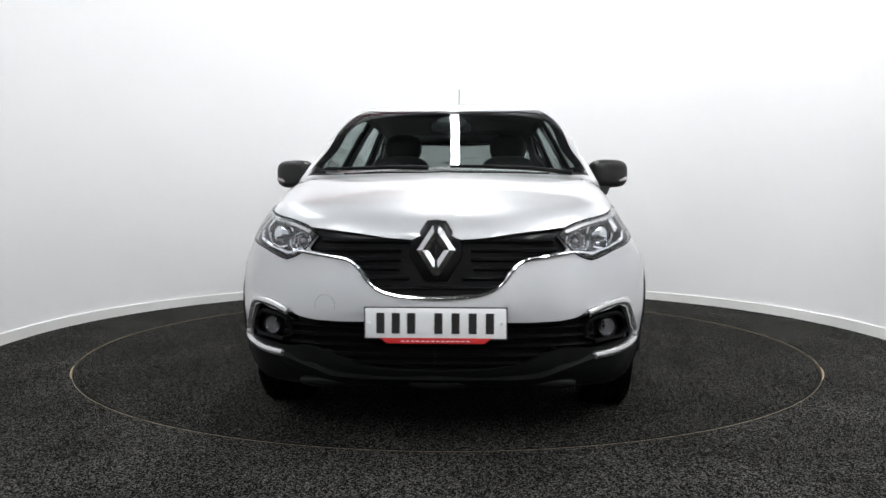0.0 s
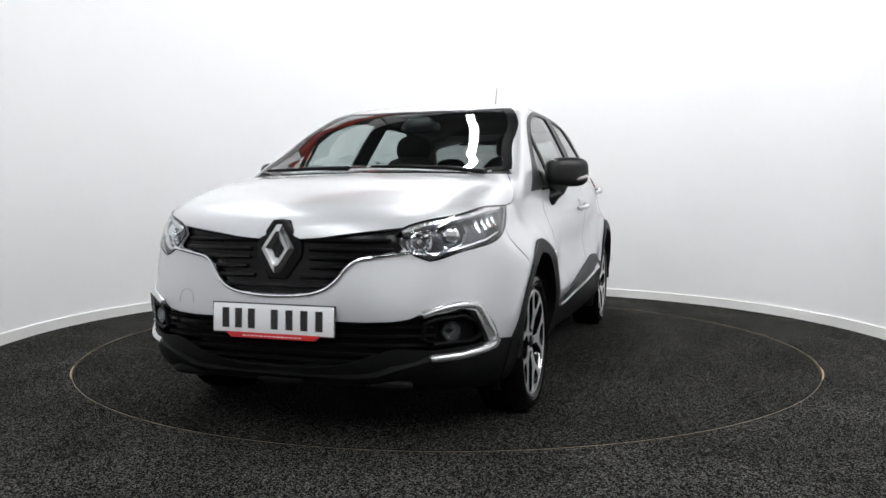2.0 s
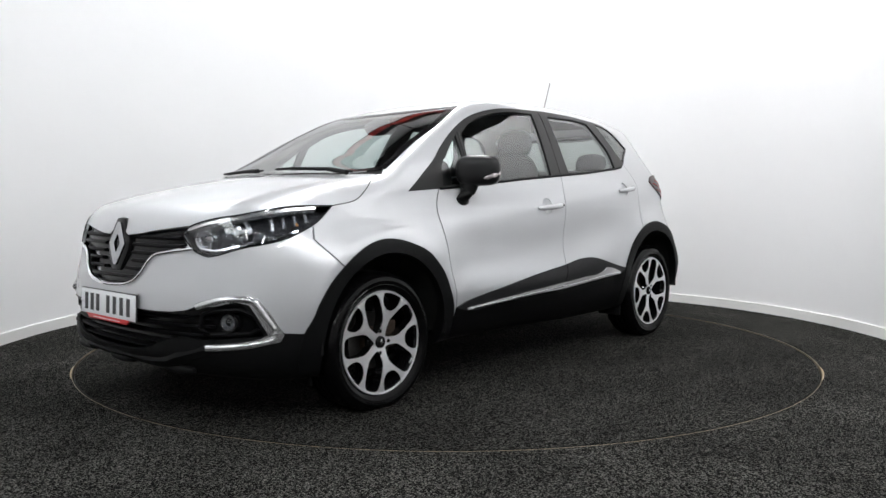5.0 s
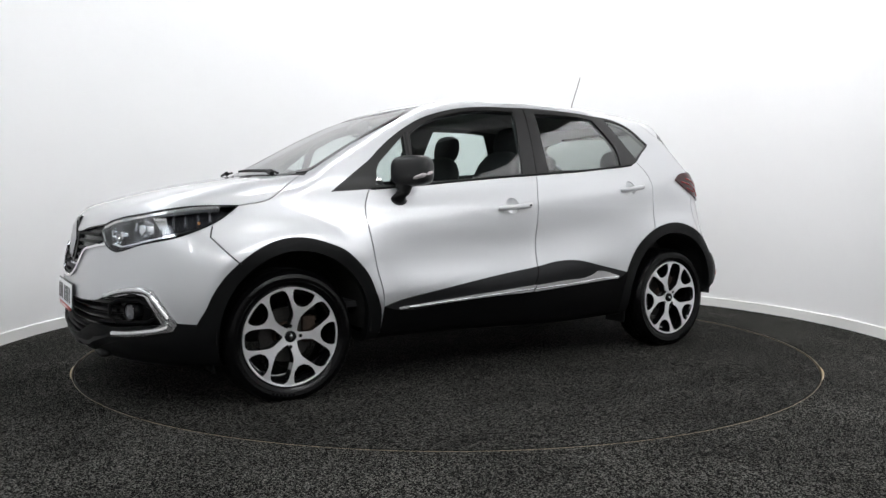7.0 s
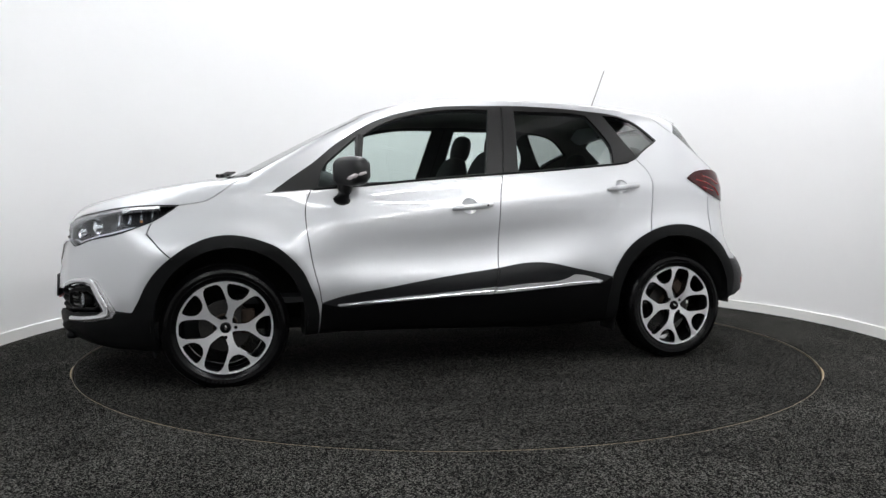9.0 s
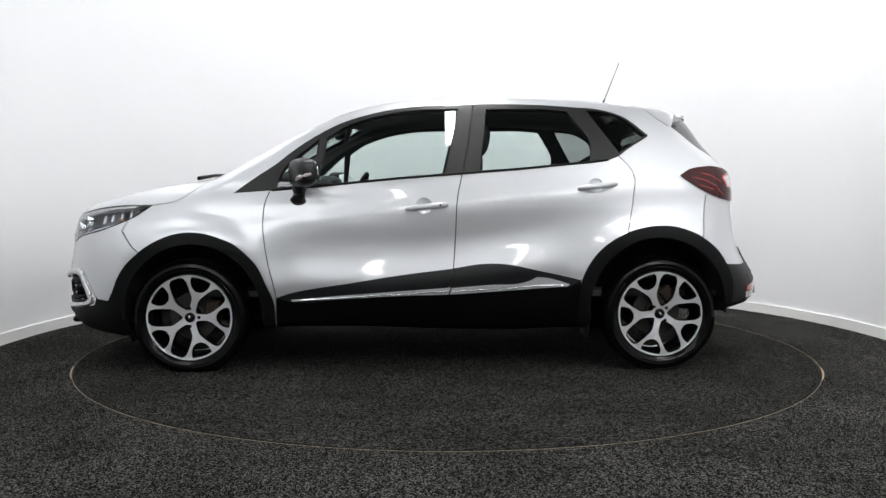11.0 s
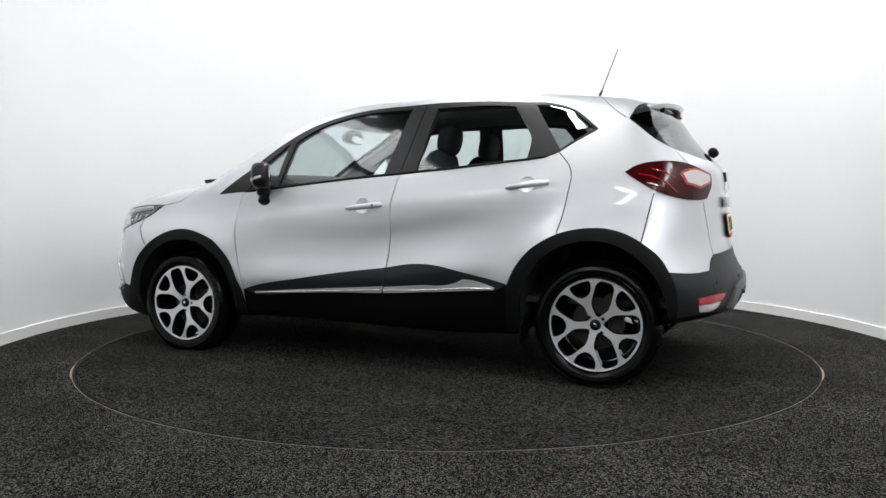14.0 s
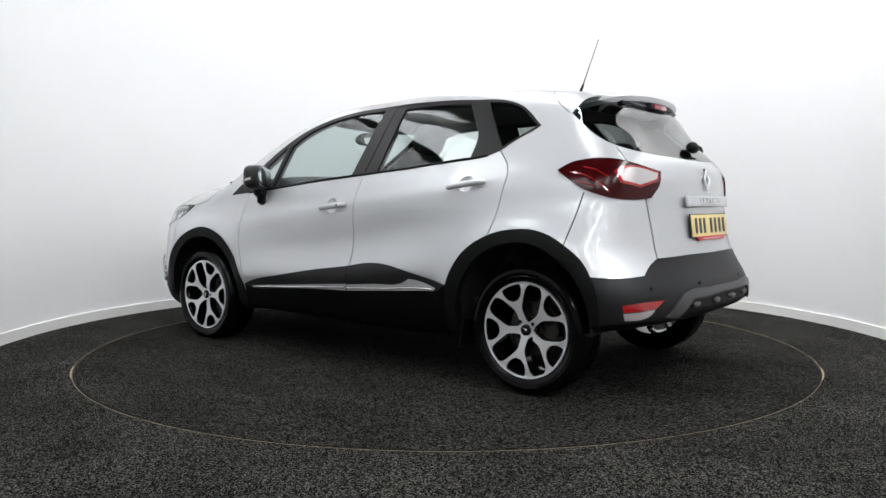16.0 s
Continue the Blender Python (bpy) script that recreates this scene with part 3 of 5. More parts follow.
REGIONS = {
    "wheel_well_front": arch_hole(1.283, 0.340, 0.372),
    "wheel_well_rear": arch_hole(-1.282, 0.372, 0.375),
    "quarter_light": [(0.834, 0.415), (0.798, 0.548), (0.709, 0.652), (0.612, 0.749), (0.638, 0.43)],
    "front_door_glass": [(0.609, 0.433), (0.566, 0.758), (0.46, 0.832), (0.299, 0.891), (0.136, 0.922), (-0.028, 0.934), (-0.182, 0.935), (-0.099, 0.488), (0.114, 0.465), (0.432, 0.438)],
    "rear_door_glass": [(-0.294, 0.505), (-0.342, 0.93), (-0.518, 0.934), (-0.68, 0.935), (-0.808, 0.923), (-0.868, 0.83), (-0.926, 0.715), (-0.919, 0.576), (-0.668, 0.54)],
    "rear_quarter_glass": [(-0.925, 0.933), (-1.019, 0.929), (-1.113, 0.903), (-1.194, 0.853), (-1.28, 0.78), (-1.146, 0.696), (-1.089, 0.644)],
    "handle_cup_front": in_side(*[(0.015 + 0.046 * math.cos(a), 0.922 + 0.044 * math.sin(a)) for a in np.linspace(0, 2 * math.pi, 25)[:-1]]),
    "handle_cup_rear": in_side(*[(-0.938 + 0.043 * math.cos(a), 1.034 + 0.040 * math.sin(a)) for a in np.linspace(0, 2 * math.pi, 25)[:-1]]),
    "window_surround": [(1.074, 0.386), (0.955, 0.490), (0.836, 0.592), (0.768, 0.662), (0.622, 0.780), (0.463, 0.868), (0.301, 0.918), (0.137, 0.948), (-0.027, 0.964), (-0.191, 0.971), (-0.355, 0.977), (-0.519, 0.975), (-0.681, 0.97), (-0.843, 0.958), (-1.004, 0.948), (-1.114, 0.916), (-1.204, 0.866), (-1.304, 0.779), (-1.145, 0.68), (-1.085, 0.624), (-1.013, 0.588), (-0.919, 0.568), (-0.512, 0.512), (-0.2, 0.483), (0.114, 0.457), (0.431, 0.427), (0.592, 0.413), (0.869, 0.397)],
    "windscreen": [(0.55, UP), (0.545, 1.5), (0.54, 1.364), (0.50, 1.14), (0.455, 1.045), (0.53, 0.985), (0.65, 0.905), (0.92, 0.76), (1.125, 0.60)]
    + on_top((1.165, 0.572), (1.225, 0.49), (1.28, 0.3), (1.29, 0.0)) + [(END, UP)],
    "screen_border": [(0.52, UP), (0.512, 1.5), (0.505, 1.364), (0.465, 1.13), (0.40, 1.01), (0.50, 0.945), (0.62, 0.865), (0.90, 0.722), (1.145, 0.545)]
    + SCREEN_FOOT[::-1] + [(END, UP)],
    "headlight": [(2.037, 0.125), (2.013, 0.153), (1.948, 0.18), (1.854, 0.201), (1.69, 0.257), (1.523, 0.283), (1.607, 0.177), (1.694, 0.112), (1.856, 0.062), (1.909, 0.042), (1.938, 0.035), (1.98, 0.053), (2.01, 0.085)],
    "grille_chrome": [(2.4066, -0.091), (2.327, -0.086), (2.279, -0.078), (2.243, -0.062), (2.213, -0.033), (2.175, 0.022), (2.152, 0.042), (2.094, 0.055), (2.025, 0.065), (2.011, 0.06), (2.095, 0.045), (2.147, 0.032), (2.167, 0.014), (2.208, -0.046), (2.239, -0.074), (2.279, -0.091), (2.327, -0.1), (2.4066, -0.104)],
    "grille": [(2.4066, 0.165), (2.333, 0.12), (2.273, 0.124), (2.188, 0.137), (2.102, 0.148), (2.012, 0.158), (2.037, 0.125), (2.013, 0.079), (2.025, 0.065), (2.094, 0.055), (2.152, 0.042), (2.175, 0.022), (2.213, -0.033), (2.243, -0.062), (2.279, -0.078), (2.327, -0.086), (2.4066, -0.091)],
    "fog_chrome": [(1.977, -0.147), (1.92, -0.119), (1.858, -0.108), (1.813, -0.105), (1.785, -0.119), (1.751, -0.175), (1.711, -0.259), (1.724, -0.285), (1.794, -0.295), (1.859, -0.301), (1.933, -0.301), (1.948, -0.286), (1.859, -0.279), (1.794, -0.272), (1.758, -0.254), (1.781, -0.203), (1.81, -0.142), (1.839, -0.132), (1.92, -0.145)],
    "lower_grille": [(2.4066, -0.184), (2.209, -0.18), (2.107, -0.177), (1.989, -0.158), (1.908, -0.142), (1.836, -0.135), (1.803, -0.177), (1.77, -0.259), (1.838, -0.26), (1.945, -0.267), (2.038, -0.262), (2.104, -0.287), (2.167, -0.318), (2.23, -0.335), (2.4066, -0.353)],
    "tail_light_clear": [(-1.70, 0.435), (-1.75, 0.455), (-1.905, 0.452), (-1.895, 0.42), (-1.80, 0.378), (-1.72, 0.39)],
    "tail_light_ring": [(-1.684, 0.435), (-1.71, 0.455), (-1.755, 0.466), (-1.915, 0.461), (-1.908, 0.412), (-1.80, 0.365), (-1.71, 0.378)],
    "tail_light": [(-1.436, 0.478), (-1.498, 0.511), (-1.602, 0.515), (-1.701, 0.502), (-1.805, 0.478), (-1.928, 0.465), (-1.917, 0.401), (-1.86, 0.319), (-1.769, 0.3), (-1.668, 0.306), (-1.575, 0.344), (-1.488, 0.42)],
    "rear_reflector": [(-1.691, -0.198), (-1.765, -0.190), (-1.862, -0.192), (-1.827, -0.222), (-1.696, -0.227)],
    "rear_fog_lens": [(-1.696, -0.232), (-1.822, -0.227), (-1.802, -0.249), (-1.767, -0.261), (-1.703, -0.262)],
    "skid_plate": [(-1.872, -0.267), (-1.901, -0.249), (-1.933, -0.214), (-1.963, -0.184), (-2.015, -0.174), (-2.2, -0.186), (-END, -0.190), (-END, -0.226), (-2.2, -0.223), (-2.034, -0.214), (-1.993, -0.245), (-1.935, -0.283)],
    "rear_window": [(-1.491, 0.819), (-1.551, 0.75), (-1.631, 0.657), (-1.715, 0.6), (-1.863, 0.575), (-2.136, 0.592), (-END, 0.6), (-END, 1.04), (-1.9, 1.0), (-1.58, 0.91)],
    "chrome_strip_front": [(0.745, -0.308), (0.426, -0.276), (0.11, -0.248), (-0.131, -0.228), (-0.115, -0.272), (0.111, -0.277), (0.427, -0.298), (0.737, -0.319)],
    "chrome_strip_rear": [(-0.137, -0.232), (-0.357, -0.213), (-0.527, -0.202), (-0.567, -0.188), (-0.604, -0.166), (-0.65, -0.17), (-0.788, -0.212), (-0.773, -0.227), (-0.45, -0.249), (-0.127, -0.272)],
    "arch_trim_front": FRONT_ARCH + [(0.85, -0.6), (1.66, -0.6)],
    "arch_trim_rear": REAR_ARCH + [(-1.6, -0.6), (-0.84, -0.6)],
    "door_cladding": CLADDING + [(-0.79, -0.228), (-0.45, -0.252), (-0.12, -0.275), (0.111, -0.280), (0.427, -0.301), (0.75, -0.322)],
    "sill": CLADDING + [(-0.86, -0.6), (0.84, -0.6)],
    "lower_bumper": [(2.4066, -0.18), (2.209, -0.176), (2.107, -0.173), (1.989, -0.154), (1.977, -0.147), (1.92, -0.119), (1.813, -0.105), (1.785, -0.119), (1.711, -0.255), (1.633, -0.271)] + [(1.65, -0.6), (END, -0.6)],
    "rear_valance": [(-1.58, -0.30), (-1.70, -0.275), (-1.80, -0.275), (-1.88, -0.295), (-1.96, -0.285), (-2.05, -0.232), (-2.2, -0.235), (-END, -0.238), (-END, -0.6), (-1.57, -0.6)],
    "rear_lower_bumper": [(-1.56, -0.079), (-1.697, -0.089), (-1.793, -0.084), (-1.832, -0.038), (-1.876, -0.006), (-2.12, 0.004), (-END, 0.004), (-END, -0.6), (-1.57, -0.6)],
    "cowl": COWL + [(1.14, 0.565)] + SCREEN_FOOT[::-1] + [(END, UP)],
    "bonnet": COWL + BONNET_SEAM[::-1] + BONNET_LOW,
    "front_bumper": NOSE_SEAM + [(1.6, -0.4), (END, -0.4)] + BONNET_LOW[::-1] + [(1.66, 0.18)],
    "front_wing": FRONT_DOOR_SEAM[::-1] + [(1.074, 0.386), (1.15, 0.52), COWL[-1]] + BONNET_SEAM[::-1] + [(1.7, 0.18)] + NOSE_SEAM + [(1.4, -0.4), (0.83, -0.4)],
    "front_door": FRONT_DOOR_SEAM + [(0.82, -0.4), (-0.1, -0.4)] + MID_DOOR_SEAM[::-1],
    "rear_door": MID_DOOR_SEAM + [(-0.1, -0.4), (-0.9, -0.4)] + [(-1.09, 0.05)] + REAR_DOOR_SEAM[::-1],
    "tailgate": GATE_SEAM_UP + GATE_SEAM_LOW + [(-END, -0.01), (-END, 0.7), (-1.8, 0.62)],
    "rear_bumper": TAIL_SEAM + [(-1.5, -0.2), (-1.9, -0.2)] + GATE_SEAM_LOW[::-1] + [(-1.7, 0.4)],
    "underbody": [(-END, -0.55), (END, -0.55), (END, -UP), (-END, -UP)],
}
SEAMS = [FRONT_DOOR_SEAM, MID_DOOR_SEAM, REAR_DOOR_SEAM, BONNET_SEAM, NOSE_SEAM, TAIL_SEAM, GATE_SEAM_UP, GATE_SEAM_LOW, SPOILER_SEAM]
SHARP = 0.55


def smooth_line(pts, closed, spacing=0.016):
    """Points along a soft curve through the outline's points that keeps its sharp corners."""
    p = [np.array(q, float) for q in pts]
    m = len(p)
    tang = []
    for i in range(m):
        a, b, c = p[i - 1] if closed or i else p[i], p[i], p[(i + 1) % m] if closed or i < m - 1 else p[i]
        d0, d1 = b - a, c - b
        l0, l1 = np.linalg.norm(d0), np.linalg.norm(d1)
        if l0 < 1e-9 or l1 < 1e-9:
            tang.append(None)
            continue
        turn = math.acos(max(-1, min(1, float(d0 @ d1) / (l0 * l1))))
        tang.append(None if turn > SHARP else (d0 / l0 * l1 + d1 / l1 * l0) / (l0 + l1))
    out = []
    for i in range(m if closed else m - 1):
        a, b = p[i], p[(i + 1) % m]
        ln = np.linalg.norm(b - a)
        k = max(1, int(math.ceil(ln / spacing)))
        ch = (b - a) / max(ln, 1e-9)
        ta = tang[i] if tang[i] is not None else ch
        tb = tang[(i + 1) % m] if tang[(i + 1) % m] is not None else ch
        for j in range(k):
            t = j / k
            h = (2 * t**3 - 3 * t**2 + 1) * a + (t**3 - 2 * t**2 + t) * ln * ta + (3 * t**2 - 2 * t**3) * b + (t**3 - t**2) * ln * tb
            out.append(h)
    if not closed:
        out.append(p[-1])
    return np.array(out)


def strip(line, width=0.0055):
    """A narrow closed band round an open line."""
    q = smooth_line(line, False, 0.02)
    d = np.gradient(q, axis=0)
    d /= np.maximum(np.linalg.norm(d, axis=1, keepdims=True), 1e-9)
    nrm = np.stack([-d[:, 1], d[:, 0]], 1) * width / 2
    return np.concatenate([q + nrm, (q - nrm)[::-1]])


def inside(poly, pts):
    """Which points lie inside a closed outline (even-odd rule)."""
    x, y = pts[:, 0], pts[:, 1]
    res = np.zeros(len(pts), bool)
    a, b = poly, np.roll(poly, -1, 0)
    for (x0, y0), (x1, y1) in zip(a, b):
        if y0 == y1:
            continue
        res ^= ((y0 > y) != (y1 > y)) & (x < (x1 - x0) * (y - y0) / (y1 - y0) + x0)
    return res


def clamp_uv(q):
    q = q.copy()
    q[:, 0] = np.clip(q[:, 0], -END, END)
    q[:, 1] = np.clip(q[:, 1], -UP, UP)
    return q


def body_panels():
    """Cuts the left half of the body into its panels along the outlines. Returns the points, their normals and the triangles of each panel."""
    from mathutils.geometry import delaunay_2d_cdt
    outlines = {k: clamp_uv(smooth_line(v, True)) for k, v in REGIONS.items()}
    gaps = [clamp_uv(strip(s)) for s in SEAMS]
    pts, edges = [], []
    for q in list(outlines.values()) + gaps:
        k = len(pts)
        pts += [tuple(v) for v in q]
        edges += [(k + i, k + (i + 1) % len(q)) for i in range(len(q))]
    us = np.concatenate([np.linspace(-END, -SPINE, 46), np.linspace(-SPINE, SPINE, 90)[1:-1], np.linspace(SPINE, END, 46)])
    vs = np.concatenate([np.linspace(-UP, -0.5, 10)[:-1], np.linspace(-0.5, UP, 84)])
    rng = np.random.RandomState(3)
    for i, u in enumerate(us):
        for j, v in enumerate(vs):
            edge = i in (0, len(us) - 1) or j in (0, len(vs) - 1)
            du, dv = (0, 0) if edge else rng.uniform(-0.002, 0.002, 2)
            pts.append((u + du, v + dv))
    v2, _, tris, *_ = delaunay_2d_cdt([Vector(p) for p in pts], edges, [], 0, 1e-5)
    uv = np.array([tuple(v) for v in v2])
    tri = np.array([t for t in tris if len(t) == 3])
    mid = uv[tri].mean(1)
    owner = np.full(len(tri), "body_shell", object)
    free = np.ones(len(tri), bool)
    covers = [(k, outlines[k]) for k in list(REGIONS)[:8]]
    lamp_like = [(k, outlines[k]) for k in ("windscreen", "screen_border", "headlight", "grille_chrome", "grille", "fog_chrome", "lower_grille", "tail_light_clear", "tail_light_ring", "tail_light", "rear_reflector", "rear_fog_lens", "skid_plate", "rear_window", "chrome_strip_front", "chrome_strip_rear")]
    order = covers + lamp_like + [("gap", g) for g in gaps] + [(k, outlines[k]) for k in REGIONS if k not in dict(covers + lamp_like)]
    for k, poly in order:
        hit = free & inside(poly, mid)
        owner[hit] = k
        free &= ~hit
    p, nrm = from_uv(uv)
    p[np.abs(np.abs(uv[:, 1]) - UP) < 1e-6, 1] = 0
    p[np.abs(np.abs(uv[:, 0]) - END) < 1e-6, 1] = 0
    area = np.linalg.norm(np.cross(p[tri[:, 1]] - p[tri[:, 0]], p[tri[:, 2]] - p[tri[:, 0]]), axis=1)
    keep = area > 1e-10
    return p, nrm, {k: tri[keep & (owner == k)] for k in set(owner)}


BODY_P, BODY_N, PANELS = body_panels()


def panel(name, region, mat, parent, out=0.0, skirt=0.012, both=True, side=1, label="", flip=False, shape=None):
    """One panel of the body as a mesh: the surface, moved out by so much, with edges turned inwards. both: the two halves in one mesh; side: 1 left, -1 right."""
    tri = PANELS[region]
    used, idx = np.unique(tri, return_inverse=True)
    idx = idx.reshape(-1, 3)
    P, N = BODY_P[used], BODY_N[used]
    verts, faces, normals = [], [], []
    for s in ((1, -1) if both else (side,)):
        m = np.array([1, s, 1])
        q, nn = (P + N * (out if shape is None else shape(P)[:, None])) * m, N * m
        k = len(verts)
        verts += list(q)
        # orient outward
        f = idx if s > 0 else idx[:, ::-1]
        g = np.cross(q[f[:, 1]] - q[f[:, 0]], q[f[:, 2]] - q[f[:, 0]])
        wrong = (g * nn[f].mean(1)).sum(1) < 0
        f = np.where(wrong[:, None], f[:, ::-1], f)
        if flip:
            f = f[:, ::-1]
        faces += [tuple(t + k) for t in f]
        normals += [(-1 if flip else 1) * nn[i] for t in f for i in t]
        if skirt:
            count = {}
            for t in f:
                for a, b in ((t[0], t[1]), (t[1], t[2]), (t[2], t[0])):
                    e = (min(a, b), max(a, b))
                    count[e] = None if e in count else (a, b)
            for e in count.values():
                if e is None or (both and abs(q[e[0], 1]) < 1e-4 and abs(q[e[1], 1]) < 1e-4):
                    continue
                a, b = e
                j = len(verts)
                verts += [q[a], q[b], q[b] - nn[b] * skirt, q[a] - nn[a] * skirt]
                faces.append((j, j + 3, j + 2, j + 1))
                w = np.cross(q[a] - q[b], nn[a])
                w = w / max(np.linalg.norm(w), 1e-9)
                normals += [w * -1] * 4
    me_normals = normals
    return mesh_object(name, verts, faces, mat, parent, label, True, me_normals if shape is None else None)


# ---- the car ----
car = tagged(new("car"), "silver compact crossover car with black lower cladding, parked on the turntable", "car")
shell = panel("body_shell", "body_shell", PAINT, car, label="silver metallic roof, pillars and rear quarters")
panel("bonnet", "bonnet", PAINT, car, label="silver metallic bonnet")
front_bumper = panel("front_bumper", "front_bumper", PAINT, car, label="silver front bumper")
tailgate = panel("tailgate", "tailgate", PAINT, car, label="silver tailgate")
panel("panel_gap", "gap", VOID, car, out=-0.009, skirt=0, label="dark narrow gaps between the panels")["kind"] = "stuff"
panel("cowl", "cowl", BLACK_PLASTIC, car, out=-0.006, label="black scuttle below the windscreen")
panel("windscreen", "windscreen", SCREEN_GLASS, car, out=-0.003, skirt=0.004, label="clear laminated windscreen")
panel("screen_border", "screen_border", GLOSS_BLACK, car, out=-0.002, skirt=0.004, label="black edge band of the windscreen")
panel("underbody", "underbody", VOID, car, skirt=0)
lower_bumper = panel("lower_bumper", "lower_bumper", BLACK_PLASTIC, car, out=0.004, label="grained black lower front bumper")
rear_lower = panel("rear_lower_bumper", "rear_lower_bumper", GREY_PLASTIC, car, out=0.006, skirt=0.03, label="grained dark grey lower rear bumper")
# same bumper plastic, its shade below put in as a blacker material
panel("rear_valance", "rear_valance", BLACK_PLASTIC, rear_lower, out=0.002, skirt=0.0, label="lower valance, darkened for the shade under the bumper")
panel("rear_window", "rear_window", DARK_GLASS, car, out=-0.003, skirt=0.006, label="tinted rear window with black edges")
panel("grille_chrome", "grille_chrome", CHROME, front_bumper, out=0.006, label="chrome strip round the grille")
grille = panel("grille", "grille", GLOSS_BLACK, car, out=-0.022, skirt=0, label="gloss black grille")
panel("lower_grille", "lower_grille", GLOSS_BLACK, lower_bumper, out=-0.035, skirt=0, label="black lower air intake")
DOORS = {}
for side in (1, -1):
    kw = dict(both=False, side=side)
    panel("front_wing", "front_wing", PAINT, car, label="silver front wing", **kw)
    panel("rear_bumper", "rear_bumper", PAINT, car, label="silver upper rear bumper", **kw)
    d1 = panel("front_door", "front_door", PAINT, car, label="silver front door", **kw)
    d2 = panel("rear_door", "rear_door", PAINT, car, label="silver rear door", **kw)
    DOORS[side] = (d1, d2)
    panel("window_surround", "window_surround", SATIN_BLACK, car, out=0.002, label="satin black window frames and pillars", **kw)
    panel("quarter_light", "quarter_light", GLASS, d1, out=-0.004, skirt=0.004, label="fixed front quarter pane", **kw)
    panel("door_glass", "front_door_glass", GLASS, d1, out=-0.006, skirt=0.004, label="pale green door window", **kw)
    panel("door_glass", "rear_door_glass", GLASS, d2, out=-0.006, skirt=0.004, label="pale green door window", **kw)
    panel("rear_quarter_glass", "rear_quarter_glass", DARK_GLASS, car, out=-0.002, skirt=0.004, label="dark fixed rear quarter pane", **kw)
    panel("wheel_arch_trim", "arch_trim_front", BLACK_PLASTIC, car, out=0.008, skirt=0.05, label="black plastic wheel arch trim", **kw)
    panel("wheel_arch_trim", "arch_trim_rear", BLACK_PLASTIC, car, out=0.008, skirt=0.05, label="black plastic wheel arch trim", **kw)
    sill = panel("side_cladding", "sill", SILL_BLACK, car, out=0.006, skirt=0.02, label="black plastic sill cladding", **kw)
    panel("door_cladding", "door_cladding", GREY_PLASTIC, sill, out=0.009, skirt=0.02, label="grained dark grey door cladding", **kw)
    panel("chrome_strip", "chrome_strip_front", STRIP_TRIM, sill, out=0.014, skirt=0.012, label="bright chrome strip", **kw)
    panel("chrome_strip", "chrome_strip_rear", STRIP_TRIM, sill, out=0.014, skirt=0.012, label="bright chrome strip", **kw)
    panel("fog_light_surround", "fog_chrome", BRIGHT_TRIM, lower_bumper, out=0.010, skirt=0.03, label="chrome bracket round the fog light", **kw)
    tail = panel("tail_light", "tail_light", RED_LENS, car, out=0.008, skirt=0.02, label="dark red tail light", **kw)
lining = [("body_shell", -0.03), ("front_door", -0.06), ("rear_door", -0.06), ("tailgate", -0.05), ("window_surround", -0.03)]
for region, off in lining:
    for side in ((1, -1) if region not in ("body_shell", "tailgate") else (0,)):
        panel("inner_lining", region, LINING if region == "body_shell" else DASH, shell, out=off, skirt=0, both=side == 0, side=side, flip=True, label="dark inner lining")


# ---- the car's smaller parts ----
def on_body(u, v, out=0.0, side=1):
    p, nn = from_uv(np.array([[u, v]]))
    q = p[0] + nn[0] * out
    return Vector((q[0], q[1] * side, q[2]))


def nose_x(y, z, out=0.0):
    """How far the nose reaches at a height and a distance from the middle."""
    lo, hi = 1.2, 2.4
    for _ in range(30):
        m = (lo + hi) / 2
        lo, hi = (m, hi) if body_field(np.array([m, y, z])) < 0 else (lo, m)
    return lo + out


def tail_x(y, z, out=0.0):
    lo, hi = -2.3, -1.0
    for _ in range(30):
        m = (lo + hi) / 2
        lo, hi = (lo, m) if body_field(np.array([m, y, z])) < 0 else (m, hi)
    return hi - out


def moved(bm, m):
    bmesh.ops.transform(bm, matrix=m, verts=bm.verts)
    return bm


FACE_FRONT = pose(0, 0, 0, 0, 0, -90)   # a lathe's y axis towards the car's nose


def cross_bar(z, y0, y1, x_of, depth, height, out, n=22):
    """A blade that follows the car's face from y0 to y1 at one height."""
    bm = bmesh.new()
    rings = []
    for i in range(n + 1):
        y = y0 + (y1 - y0) * i / n
        x = x_of(y, z) + out
        s = depth if x > 0 else -depth
        rings.append([bm.verts.new(c) for c in ((x - s, y, z - height * 0.5), (x - s * 0.15, y, z - height * 0.5), (x, y, z), (x - s * 0.25, y, z + height * 0.5), (x - s, y, z + height * 0.5))])
    for a, b in zip(rings, rings[1:]):
        for k in range(5):
            bm.faces.new((a[k], a[(k + 1) % 5], b[(k + 1) % 5], b[k]))
    bm.faces.new(rings[0])
    bm.faces.new(rings[-1][::-1])
    return bm


